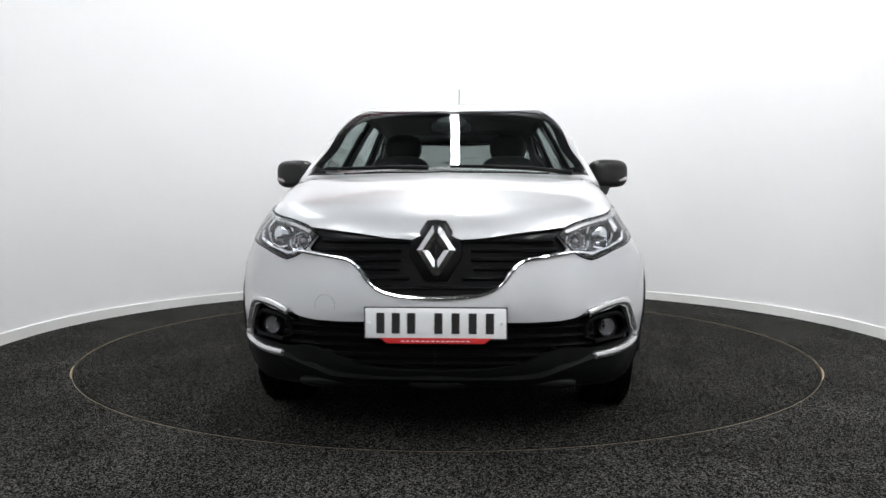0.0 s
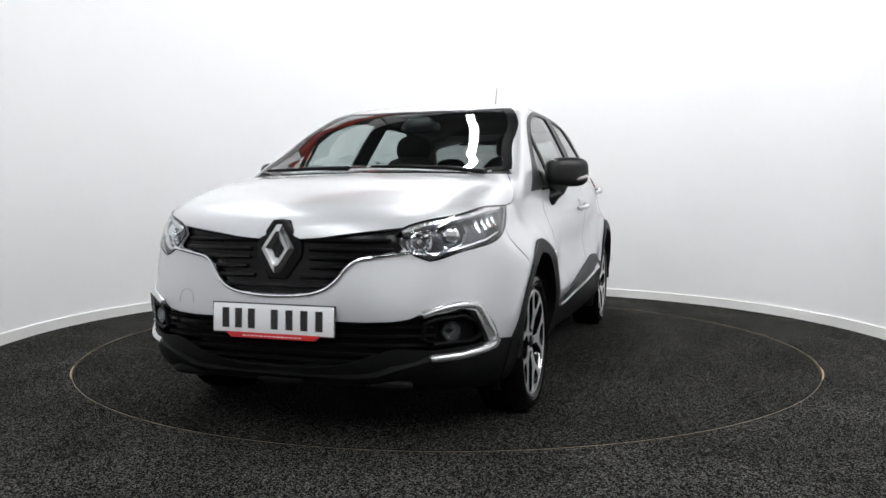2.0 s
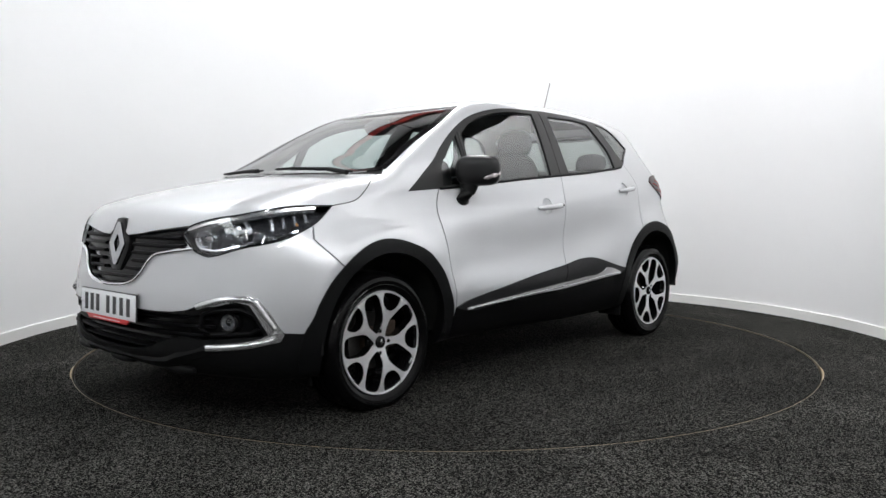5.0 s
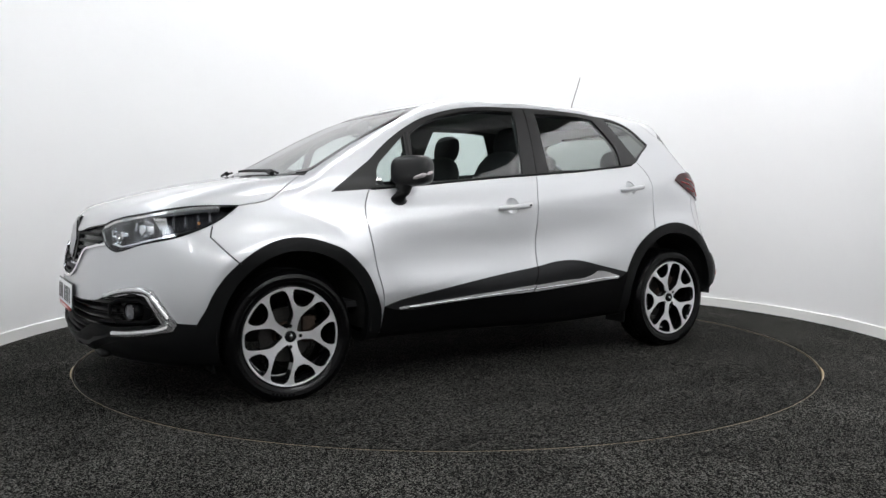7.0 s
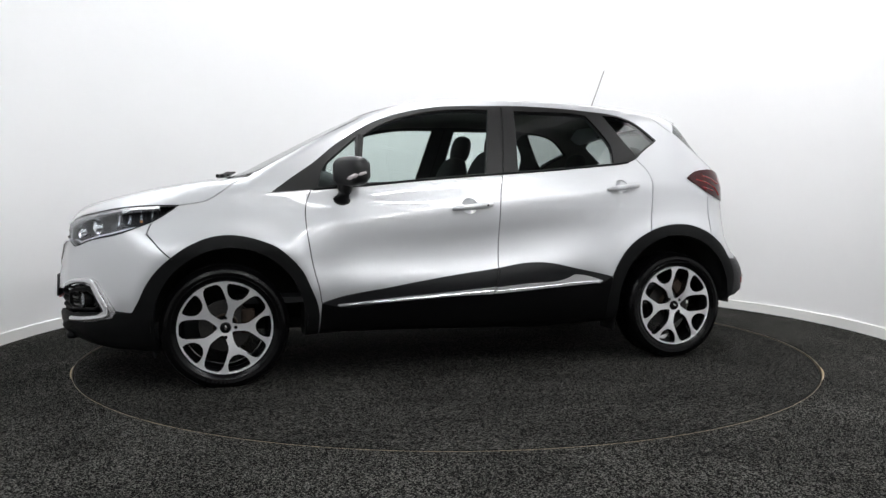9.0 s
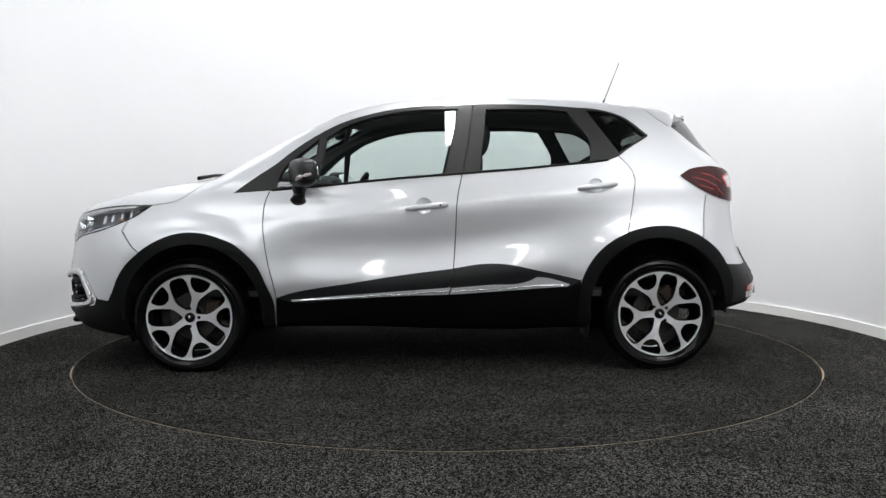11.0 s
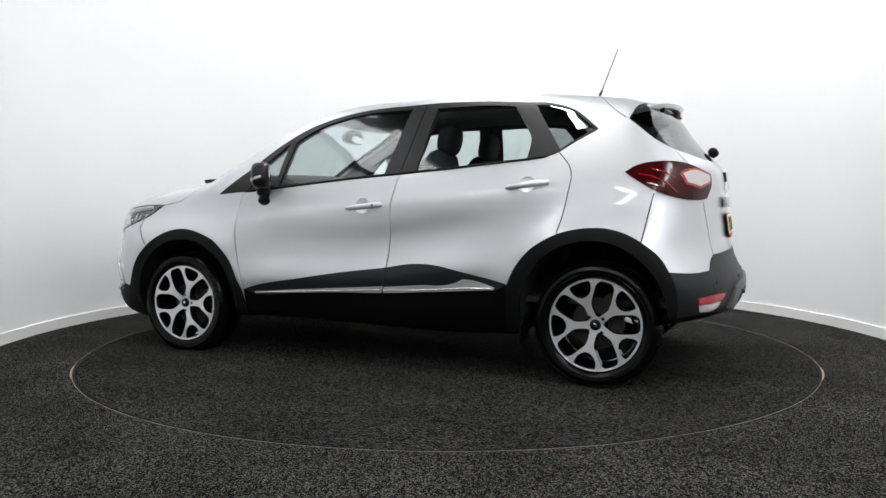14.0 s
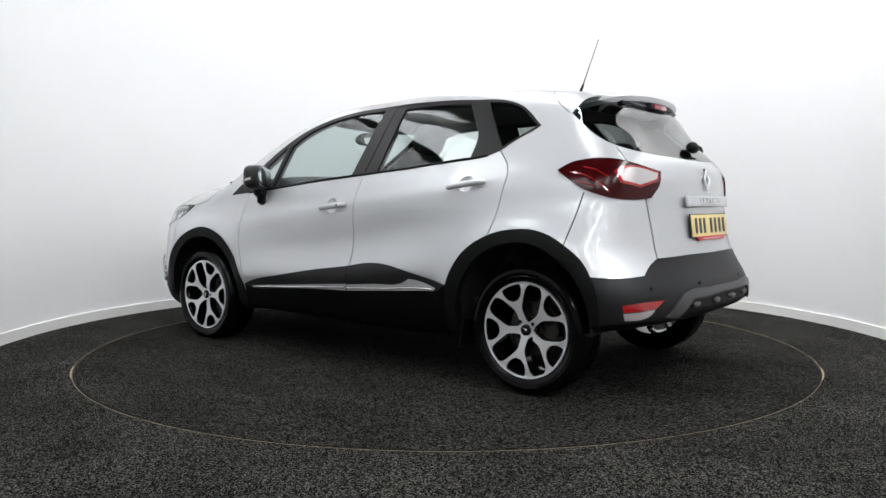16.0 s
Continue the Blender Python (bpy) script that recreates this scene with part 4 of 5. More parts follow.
def spoke_meshes():
    """One fifth of the wheel's face between the middles of two large windows, and the dark casting behind it."""
    from mathutils.geometry import delaunay_2d_cdt
    small = [(0.146, -0.014), (0.160, -0.036), (0.180, -0.049), (0.200, -0.055), (0.214, -0.054), (0.2205, -0.045), (0.2255, -0.022), (0.2265, 0.0)]
    small = small + [(x, -z) for x, z in reversed(small[:-1])]
    large = [(0.040, 0.0), (0.048, -0.012), (0.066, -0.027), (0.086, -0.041), (0.105, -0.0475), (0.150, -0.049), (0.190, -0.0475), (0.210, -0.041), (0.222, -0.027), (0.2275, -0.012), (0.2285, 0.0)]
    large = large + [(x, -z) for x, z in reversed(large[1:-1])]
    loops = [np.array(small)]
    for a in (radians(36), radians(-36)):
        rot = np.array([[math.cos(a), math.sin(a)], [-math.sin(a), math.cos(a)]])
        loops.append(np.array(large) @ rot)
    sector = [(0.0, 0.0)] + [(0.2325 * math.cos(a), 0.2325 * math.sin(a)) for a in np.linspace(-radians(36), radians(36), 19)]
    pts, edges = [], []
    for q in [np.array(sector)] + loops:
        k = len(pts)
        pts += [Vector(v) for v in q]
        edges += [(k + n, k + (n + 1) % len(q)) for n in range(len(q))]
    pts += [Vector((x, z)) for x in np.linspace(0.02, 0.22, 16) for z in np.linspace(-0.12, 0.12, 17)]
    v2, _, tris, *_ = delaunay_2d_cdt(pts, edges, [], 0, 1e-6)
    uv = np.array([tuple(v) for v in v2])
    tri = np.array([t for t in tris if len(t) == 3])
    mid = uv[tri].mean(1)
    keep = inside(np.array(sector), mid)
    for q in loops:
        keep &= ~inside(q, mid)
    tri = tri[keep]
    rad = np.hypot(uv[:, 0], uv[:, 1])
    dish = 0.008 - 0.020 * np.clip(1 - rad / 0.225, 0, 1) ** 1.6
    out = []
    for name, y0, y1, mat in (("spoke", 0.0, -0.004, ALLOY), ("spoke_back", -0.0042, -0.052, ALLOY_BLACK)):
        verts = [(x, d + y0, z) for (x, z), d in zip(uv, dish)] + [(x, d + y1, z) for (x, z), d in zip(uv, dish)]
        m = len(uv)
        count = {}
        for t in tri:
            for a, b in ((t[0], t[1]), (t[1], t[2]), (t[2], t[0])):
                e = (min(a, b), max(a, b))
                count[e] = None if e in count else (int(a), int(b))
        faces = [tuple(int(i) for i in t[::-1]) for t in tri] + [(a, b, b + m, a + m) for a, b in (e for e in count.values() if e)]
        if name == "spoke_back":
            faces += [tuple(int(i) + m for i in t) for t in tri]
        me = bpy.data.meshes.new(name)
        me.from_pydata(verts, [], faces)
        bm = bmesh.new()
        bm.from_mesh(me)
        bmesh.ops.delete(bm, geom=[v for v in bm.verts if not v.link_faces], context="VERTS")
        for f in bm.faces:
            f.smooth = True
        for e in bm.edges:
            if len(e.link_faces) == 2 and e.calc_face_angle(0) > 0.5:
                e.smooth = False
        bm.to_mesh(me)
        bm.free()
        me.materials.append(mat)
        out.append(me)
    return out


def make_wheel():
    """Road wheel, face towards +y: tyre, rim, five forked spokes, hub cap, bolts, brake disc."""
    w = new("wheel")
    w.parent = car
    w["label"] = "black tyre on a machined forked-spoke alloy wheel"
    prof = [(0.226, -0.012), (0.237, 0.002), (0.248, 0.010), (0.262, 0.017), (0.264, 0.0155), (0.278, 0.0185), (0.292, 0.013), (0.294, 0.010), (0.303, 0.003), (0.309, -0.008), (0.3135, -0.022)]
    for y in (-0.05, -0.09, -0.125):
        prof += [(0.3155, y + 0.0105), (0.3155, y + 0.004), (0.308, y + 0.003), (0.308, y - 0.003), (0.3155, y - 0.004)]
    prof += [(0.3135, -0.156), (0.309, -0.172), (0.298, -0.186), (0.27, -0.195), (0.24, -0.185), (0.226, -0.165)]
    prof = [(r if r < 0.25 else r + 0.006 * min(1, (r - 0.25) / 0.05), y) for r, y in prof]
    bm = lathe(prof, 96)
    for i in range(72):
        a = 2 * math.pi * i / 72
        own = bmesh.new()
        bmesh.ops.create_cube(own, size=1.0, matrix=Matrix.Diagonal((0.010, 0.020, 0.017, 1)))
        moved(own, Matrix.Rotation(-a, 4, "Y") @ pose(0.3115, -0.008, 0, 0, 0, 28))
        join_bm(bm, own)
    tyre = part("tyre", bm, RUBBER, w, "black rubber tyre", angle=30)
    # raised lettering as plain bars on the sidewall
    for k, a0 in enumerate((0.4, 2.6, 4.7)):
        for j in range(6):
            a = a0 + j * 0.075
            own = box(0.016, 0.0012, 0.010, (0, 0, 0))
            moved(own, Matrix.Rotation(-a, 4, "Y") @ pose(0.279, 0.0190, 0))
            part("sidewall_mark", own, RUBBER, w, smooth=False)
    rim = part("rim", lathe([(0.234, -0.004), (0.235, 0.004), (0.231, 0.008), (0.222, 0.006), (0.217, -0.004), (0.208, -0.03), (0.202, -0.10), (0.212, -0.17), (0.232, -0.18)], 80), ALLOY_BLACK, w, "gloss black alloy rim")
    part("rim_lip", lathe([(0.2370, 0.005), (0.2350, 0.0098), (0.2270, 0.0085), (0.2250, 0.004)], 80), ALLOY, w, "machined bright lip")
    face_me, back_me = spoke_meshes()
    for k in range(5):
        turn = Matrix.Rotation(-radians(36 + 72 * k), 4, "Y")
        for nm, me, lab in (("spoke", face_me, "machined silver forked spoke"), ("spoke_back", back_me, "gloss black spoke flank")):
            o = new(nm, me)
            o.parent, o.matrix_basis = w, turn @ Matrix.Diagonal((1.015, 1.0, 1.015, 1))
            o["label"] = lab
    part("hub", lathe([(0.030, -0.009), (0.034, -0.0085), (0.040, -0.012), (0.058, -0.05), (0.001, -0.05)], 40), ALLOY_BLACK, w)
    cap = part("hub_cap", lathe([(0.0005, 0.002), (0.022, 0.0015), (0.027, -0.001), (0.029, -0.010)], 32), GLOSS_BLACK, w, "gloss black hub cap with a small silver lozenge")
    dia = [(0.009, 0), (0, 0.016), (-0.009, 0), (0, -0.016)]
    part("badge", prism(dia, 0.001, 0.0040, 0.0006), CHROME, w)
    for k in range(4):
        a = radians(90 * k)
        part("wheel_bolt", moved(lathe([(0.0003, 0.0065), (0.009, 0.0065), (0.0105, 0.004), (0.0105, -0.01)], 6), pose(0.050 * math.cos(a), -0.010, 0.050 * math.sin(a))), ALLOY_BLACK, w, smooth=False)
    disc = part("brake_disc", lathe([(0.062, -0.075), (0.132, -0.075), (0.133, -0.097), (0.062, -0.097)], 56), STEEL, w, "grey steel brake disc")
    part("disc_hat", lathe([(0.001, -0.045), (0.055, -0.046), (0.063, -0.052), (0.066, -0.076)], 40), RUST, w, "rusty brake hub")
    part("brake_caliper", box(0.07, 0.06, 0.13, (-0.115, -0.085, 0.02), 0.012), RUST, w, "brown rusted brake caliper")
    return w


first = make_wheel()
FRONT_AXLE, REAR_AXLE = (1.311, 0.304), (-1.303, 0.319)
first.matrix_basis = pose(FRONT_AXLE[0], 0.826, FRONT_AXLE[1])
wheels = [first]
for (x, z), y, turn, lean in ((REAR_AXLE, 0.826, 0, 40), (FRONT_AXLE, -0.826, 180, 20), (REAR_AXLE, -0.826, 180, 50)):
    wheels.append(copy_thing(first, pose(x, y, z, 0, 0, turn) @ pose(0, 0, 0, 0, lean, 0)))


def settle(wheel):
    """Flattens a tyre where it stands on the floor."""
    for o in wheel.children:
        if o.name.startswith("tyre"):
            o.data = o.data.copy()
            m = wheel.matrix_basis
            back = m.inverted()
            for v in o.data.vertices:
                p = m @ v.co
                if p.z < 0.001:
                    v.co = back @ Vector((p.x, p.y, 0.001))


for w in wheels:
    settle(w)


def wheel_well(x, z, side):
    """Dark liner above a wheel."""
    bm = bmesh.new()
    rings = []
    for y in (0.853, 0.50, 0.48):
        r = 0.385 if y > 0.49 else 0.02
        rings.append([bm.verts.new((x + r * math.cos(a), y * side, z + r * math.sin(a))) for a in np.linspace(-0.12, math.pi + 0.12, 30)])
    for a, b in zip(rings, rings[1:]):
        for i in range(29):
            bm.faces.new((a[i], a[i + 1], b[i + 1], b[i]))
    return part("wheel_well", bm, VOID, car, "black wheel well liner")


for s in (1, -1):
    wheel_well(1.283, 0.345, s)
    wheel_well(-1.282, 0.375, s)
    part("mud_flap", box(0.012, 0.16, 0.15, (-0.905, 0.74 * s, 0.262), 0.004, m=pose(0, 0, 0, 0, -8, 0)), BLACK_PLASTIC, car)
    part("mud_flap", box(0.012, 0.12, 0.06, (1.66, 0.70 * s, 0.185), 0.004, m=pose(0, 0, 0, 0, 12, 0)), BLACK_PLASTIC, car)
part("floor_pan", box(2.75, 1.0, 0.06, (0.05, 0, 0.265), 0.02), VOID, car)
part("exhaust_box", blob(0.09, 0.24, 0.06, (-1.70, -0.20, 0.375), 3.5), STEEL, car, "grey steel exhaust silencer")
part("axle_beam", tube([(-1.3, -0.75, 0.27), (-1.22, -0.5, 0.25), (-1.22, 0.5, 0.25), (-1.3, 0.75, 0.27)], 0.04), VOID, car)


# front face
UPPER_BARS = [(0.792, 0.10, 0.44), (0.758, 0.13, 0.455), (0.724, 0.13, 0.40), (0.690, 0.14, 0.33), (0.655, 0.10, 0.29), (0.620, 0.0, 0.245), (0.588, 0.0, 0.20)]
for z, y0, y1 in UPPER_BARS:
    for s in (1, -1):
        part("grille_slat", cross_bar(z, y0 * s, y1 * s, nose_x, 0.03, 0.014, -0.004), SLAT_BLACK, grille)
for z, y1 in ((0.505, 0.52), (0.470, 0.60), (0.435, 0.60), (0.400, 0.57), (0.365, 0.45), (0.335, 0.36)):
    part("grille_slat", cross_bar(z, -y1, y1, nose_x, 0.03, 0.012, -0.012, 40), SLAT_BLACK, lower_bumper)


def shield(sy, sz, cut):
    """A long hexagon in y and z."""
    return [(0, sz), (sy * cut, sz * 0.97), (sy, sz * 0.22), (sy, -sz * 0.22), (sy * 0.42, -sz), (-sy * 0.42, -sz), (-sy, -sz * 0.22), (-sy, sz * 0.22), (-sy * cut, sz * 0.97)]


emblem_at = pose(nose_x(0, 0.74) - 0.030, 0, 0.755, 0, -8, 0) @ pose(0, 0, 0, 0, 0, -90)
emblem = part("emblem", moved(prism(shield(0.098, 0.118, 0.36), -0.03, 0.022, 0.012), emblem_at), GLOSS_BLACK, car, "gloss black shield with a chrome lozenge")


def lozenge(w, h, t, y0, y1, rise):
    """A bevelled lozenge-shaped ring."""
    bm = bmesh.new()
    rows = []
    for k, y in ((1.0, y0), (1.0, y1 - rise), (1 - t * 0.5, y1), (1 - t, y1 - rise), (1 - t, y0)):
        rows.append([bm.verts.new((x * k if k == 1.0 else x * k, y, z * k)) for x, z in ((w, 0), (w * 0.16, h), (-w * 0.16, h), (-w, 0), (-w * 0.16, -h), (w * 0.16, -h))])
    for a, b in zip(rows, rows[1:]):
        for i in range(6):
            bm.faces.new((a[i], a[(i + 1) % 6], b[(i + 1) % 6], b[i]))
    return bm


part("lozenge", moved(lozenge(0.072, 0.094, 0.60, 0.010, 0.038, 0.010), emblem_at), EMBLEM_CHROME, emblem, "chrome lozenge ring", smooth=False)


def number_plate(m, mat, surround):
    """A flat plate with seven plain bars in place of its characters, and a strip of the plate holder below."""
    p = part("number_plate", moved(box(0.52, 0.008, 0.111, (0, 0, 0), 0.003), m), mat, car, "number plate with plain black bars")
    part("plate_edge", moved(box(0.530, 0.007, 0.121, (0, -0.003, 0), 0.003), m), PLATE_BLACK, p)
    for i, x in enumerate((-0.200, -0.137, -0.074, -0.011, 0.089, 0.146, 0.203)):
        part("bar", moved(box(0.030, 0.0025, 0.076, (x, 0.0045, 0)), m), PLATE_BLACK, p, smooth=False)
    for x in (-0.247, 0.247):
        part("screw_cap", moved(lathe([(0.0003, 0.0085), (0.006, 0.008), (0.008, 0.004)], 12), m @ pose(x, 0, 0)), mat, p)
    holder = [(-0.205, -0.054), (0.205, -0.054), (0.18, -0.075), (-0.18, -0.075)]
    h = part("plate_holder", moved(prism(holder, -0.006, 0.004, 0.001), m), surround, p, "red plate holder strip with pale lettering bars")
    for i in range(14):
        part("bar", moved(box(0.012, 0.002, 0.004, (-0.12 + i * 0.0185, 0.0045, -0.066)), m), PLATE_WHITE, p, smooth=False)
    return p


number_plate(pose(2.180, 0, 0.492, 2, 0, -90), PLATE_WHITE, DEALER_RED)
tow = [(nose_x(-0.42 + 0.04 * math.cos(a), 0.55 + 0.04 * math.sin(a)) + 0.0005, -0.42 + 0.04 * math.cos(a), 0.55 + 0.04 * math.sin(a)) for a in np.linspace(-0.3, math.pi + 0.3, 18)]
part("tow_cover_seam", tube(tow, 0.0007, 5), STEEL, front_bumper)

# lower lip with three shallow scoops
LIP = [(0.0, 0.270, 0.052), (0.30, 0.270, 0.052), (0.40, 0.276, 0.066), (0.46, 0.298, 0.070), (0.58, 0.335, 0.058), (0.70, 0.362, 0.050), (0.77, 0.372, 0.044)]


def skid_lip():
    """A raised lip across the lower bumper that climbs towards the fog lights at both ends."""
    bm, rings = bmesh.new(), []
    for side in (-1, 1):
        for y, z, h in (LIP[::-1] if side < 0 else LIP[1:]):
            ring = []
            for dz, out in ((0.5, -0.02), (0.42, 0.004), (0.1, 0.016), (-0.35, 0.012), (-0.5, -0.004), (-0.5, -0.03)):
                zz = z + dz * h
                ring.append(bm.verts.new((nose_x(y, zz) + out * (1 - 0.6 * step(0.6, 0.78, y)), y * side, zz)))
            rings.append(ring)
    for a, b in zip(rings, rings[1:]):
        for k in range(6):
            bm.faces.new((a[k], a[(k + 1) % 6], b[(k + 1) % 6], b[k]))
    bm.faces.new(rings[0])
    bm.faces.new(rings[-1][::-1])
    return bm


part("skid_lip", skid_lip(), BLACK_PLASTIC, lower_bumper, "dark grey lower lip", angle=25)
for y in (-0.42, 0.0, 0.42):
    part("scoop", blob(0.03, 0.11, 0.022, (nose_x(abs(y), 0.255) - 0.012, y, 0.252), 3.0), BLACK_PLASTIC, lower_bumper)

for s in (1, -1):
    # headlight: bright box, clear cover, two bowls, day light strip
    hl = panel("headlight", "headlight", BEZEL, car, out=-0.055, skirt=-0.053, both=False, side=s, label="clear headlight with chrome bowls")
    rim_line = [on_body(u, v, 0.001, s) for u, v in smooth_line(REGIONS["headlight"], True, 0.03)]
    part("seal", tube(rim_line + rim_line[:1], 0.0032, 6), GLOSS_BLACK, hl, "black seal")
    panel("cover", "headlight", LENS, hl, out=0.003, skirt=0, both=False, side=s, label="clear polycarbonate cover")
    for (x, y, z), r, proj in (((1.925, 0.632, 0.812), 0.050, True), ((2.012, 0.535, 0.788), 0.043, False)):
        m = pose(x, y * s, z, 0, 0, -90 + 16 * s)
        bowl = part("reflector", moved(lathe([(0.004, -0.045), (r * 0.5, -0.035), (r * 0.9, -0.008), (r, 0.006), (r * 1.12, 0.008), (r * 1.14, -0.02)], 36), m), CHROME, hl, "round chrome reflector")
        part("lens" if proj else "bulb", moved(blob(r * 0.72, r * 0.35, r * 0.72, (0, 0, 0), 2.0), m) if proj else moved(blob(0.010, 0.022, 0.010, (0, -0.02, 0), 2.0), m), MIRROR if proj else CLEAR_LENS, hl)
        for k in range(8 if not proj else 0):
            a = k * math.pi / 4
            part("facet", moved(box(0.004, 0.02, 0.02, (r * 0.72 * math.cos(a), -0.012, r * 0.72 * math.sin(a)), 0.001, m=Matrix.Rotation(-a, 4, "Y")), m), CHROME, hl, smooth=False)
    part("day_light", tube([on_body(u, v, -0.010, s) for u, v in ((2.015, 0.138), (1.950, 0.165), (1.855, 0.187), (1.770, 0.215), (1.69, 0.243), (1.60, 0.262))], 0.017, 8, flat=0.9), BRIGHT_TRIM, hl, "pale day light strip")
    part("lower_trim", tube([on_body(u, v, -0.022, s) for u, v in ((1.975, 0.068), (1.92, 0.058), (1.83, 0.083), (1.74, 0.112), (1.66, 0.150))], 0.008, 8), CHROME, hl, "chrome trim")
    for u in (1.62, 1.66, 1.70, 1.74):
        part("fin", tube([on_body(u, 0.150 + (1.74 - u) * 0.4, -0.035, s), on_body(u + 0.01, 0.205 + (1.74 - u) * 0.3, -0.035, s)], 0.008, 6), SATIN_CHROME, hl)
    part("indicator_bulb", moved(blob(0.007, 0.012, 0.007), Matrix.Translation(on_body(1.66, 0.19, -0.035, s))), material("amber_bulb", (0.5, 0.2, 0.05), 0.2, coat=0.5), hl, "amber indicator bulb")
    # rounded bright beads on the fog bracket and the door strips
    for o in [o for o in lower_bumper.children if o.name.startswith("fog_light_surround")]:
        o["label"] = "chrome bracket round the fog light"
    mid_c = [(1.965, -0.147), (1.92, -0.130), (1.858, -0.119), (1.815, -0.122), (1.795, -0.132), (1.766, -0.188), (1.737, -0.250), (1.735, -0.268), (1.760, -0.278), (1.80, -0.283), (1.859, -0.289), (1.94, -0.293)]
    part("bracket_bead", tube([on_body(u, v, 0.006, s) for u, v in smooth_line(mid_c, False, 0.02)], 0.015, 12), BRIGHT_TRIM, lower_bumper, "rounded chrome bead")
    low = [(0.742, -0.314), (0.427, -0.290), (0.111, -0.266), (-0.112, -0.252)]
    part("strip_bead", tube([on_body(u, v, 0.010, s) for u, v in smooth_line(low, False, 0.04)], [0.002, 0.004] + [0.0065] * (len(smooth_line(low, False, 0.04)) - 2), 8), SATIN_CHROME, DOORS[s][0], "rounded bright strip")
    low = [(-0.134, -0.255), (-0.45, -0.236), (-0.62, -0.222), (-0.765, -0.220)]
    part("strip_bead", tube([on_body(u, v, 0.010, s) for u, v in smooth_line(low, False, 0.04)], 0.0065, 8), SATIN_CHROME, DOORS[s][1], "rounded bright strip")
    grid_line = [(1.99, 0.066), (2.025, 0.061), (2.095, 0.050), (2.150, 0.036), (2.172, 0.016), (2.211, -0.040), (2.241, -0.068), (2.279, -0.084), (2.327, -0.093), (END, -0.098)]
    part("grille_bead", tube([on_body(u, v, 0.004, s) for u, v in smooth_line(grid_line, False, 0.02)], 0.0075, 8), CHROME, front_bumper, "rounded chrome bead")
    # fog light in its pocket
    pocket = [(0.575, 0.485), (0.62, 0.503), (0.70, 0.507), (0.735, 0.48), (0.745, 0.43), (0.72, 0.408), (0.60, 0.405), (0.565, 0.43)]
    m = pose(nose_x(0.65, 0.455) - 0.030, 0.655 * s, 0.455, 0, 0, -90 + 24 * s)
    fog = part("fog_light", moved(lathe([(0.034, 0.008), (0.040, 0.011), (0.044, 0.005), (0.046, -0.03)], 32), m), GLOSS_BLACK, lower_bumper, "small round fog light")
    part("reflector", moved(lathe([(0.001, -0.02), (0.02, -0.015), (0.034, 0.006)], 28), m), DARK_REFLECTOR, lower_bumper)
    part("lens", moved(blob(0.033, 0.007, 0.033, (0, 0.005, 0), 2.0), m), LENS, lower_bumper)
    frame_pts = [Vector((nose_x(y, z) - 0.012, y * s, z)) for y, z in pocket + pocket[:1]]
    part("pocket_rim", tube(frame_pts, 0.010, 8), SLAT_BLACK, lower_bumper)
    # door mirrors
    mm = pose(0.674, 0.874 * s, 1.100, 0, 0, 28 * s)
    mir = part("door_mirror", moved(blob(0.056, 0.114, 0.077, (0, 0, 0), 3.6, 32), mm), MIRROR_BLACK, car, "black door mirror")
    part("mirror_foot", tube([(0.705, 0.772 * s, 0.940), (0.707, 0.795 * s, 0.958), (0.700, 0.822 * s, 1.005), (0.69, 0.84 * s, 1.06)], [0.046, 0.050, 0.050, 0.056], 14, flat=0.75), MIRROR_BLACK, mir)
    part("mirror_glass", moved(blob(0.006, 0.096, 0.060, (-0.054, 0, 0.002), 3.4), mm), MIRROR, mir, "mirror glass")
    part("indicator", moved(tube([(0.044, 0.02 * s, -0.044), (0.048, 0.055 * s, -0.036), (0.040, 0.088 * s, -0.026), (0.018, 0.104 * s, -0.016), (-0.012, 0.107 * s, -0.008)], [0.005, 0.011, 0.014, 0.013, 0.010], 10), mm), CLEAR_LENS, mir, "clear side indicator")
    # door handles with their cups
    for door, x0, z0, x1, z1, yy in ((DOORS[s][0], 0.112, 0.906, -0.112, 0.928, 0.0), (DOORS[s][1], -0.834, 1.016, -1.052, 1.044, 0.0)):
        pts = []
        for k, o in ((0.0, 0.004), (0.12, 0.022), (0.35, 0.036), (0.7, 0.037), (0.88, 0.026), (1.0, 0.006)):
            x, z = x0 + (x1 - x0) * k, z0 + (z1 - z0) * k
            pts.append((x, (float(half_width(np.array(x), np.array(z))) + o) * s, z))
        h = part("door_handle", tube(pts, [0.010, 0.014, 0.0155, 0.0165, 0.0165, 0.012], 12, flat=1.0), PAINT, door, "silver pull handle")
        xm, zm, region = (0.015, 0.922, "handle_cup_front") if door is DOORS[s][0] else (-0.938, 1.034, "handle_cup_rear")
        panel("handle_cup", region, PAINT, door, skirt=0, both=False, side=s, label="round finger recess",
              shape=lambda q: -0.024 * np.clip(1 - ((q[:, 0] - xm) ** 2 + (q[:, 2] - zm) ** 2) / 0.046 ** 2, 0, 1) ** 0.7)
        if door is DOORS[s][0]:
            part("keyhole", moved(lathe([(0.0005, 0.004), (0.006, 0.004), (0.0065, 0.0)], 14), pose(-0.075, (float(half_width(np.array(-0.075), np.array(0.925))) + 0.046) * s, 0.925, 0, 0, 0 if s > 0 else 180)), PLATE_BLACK, door)
    # bars between the panes and the door edges
    part("window_divider", tube([on_body(0.623, 0.425, 0.001, s), on_body(0.588, 0.765, 0.001, s)], 0.012, 8, flat=0.5), SATIN_BLACK, DOORS[s][0])
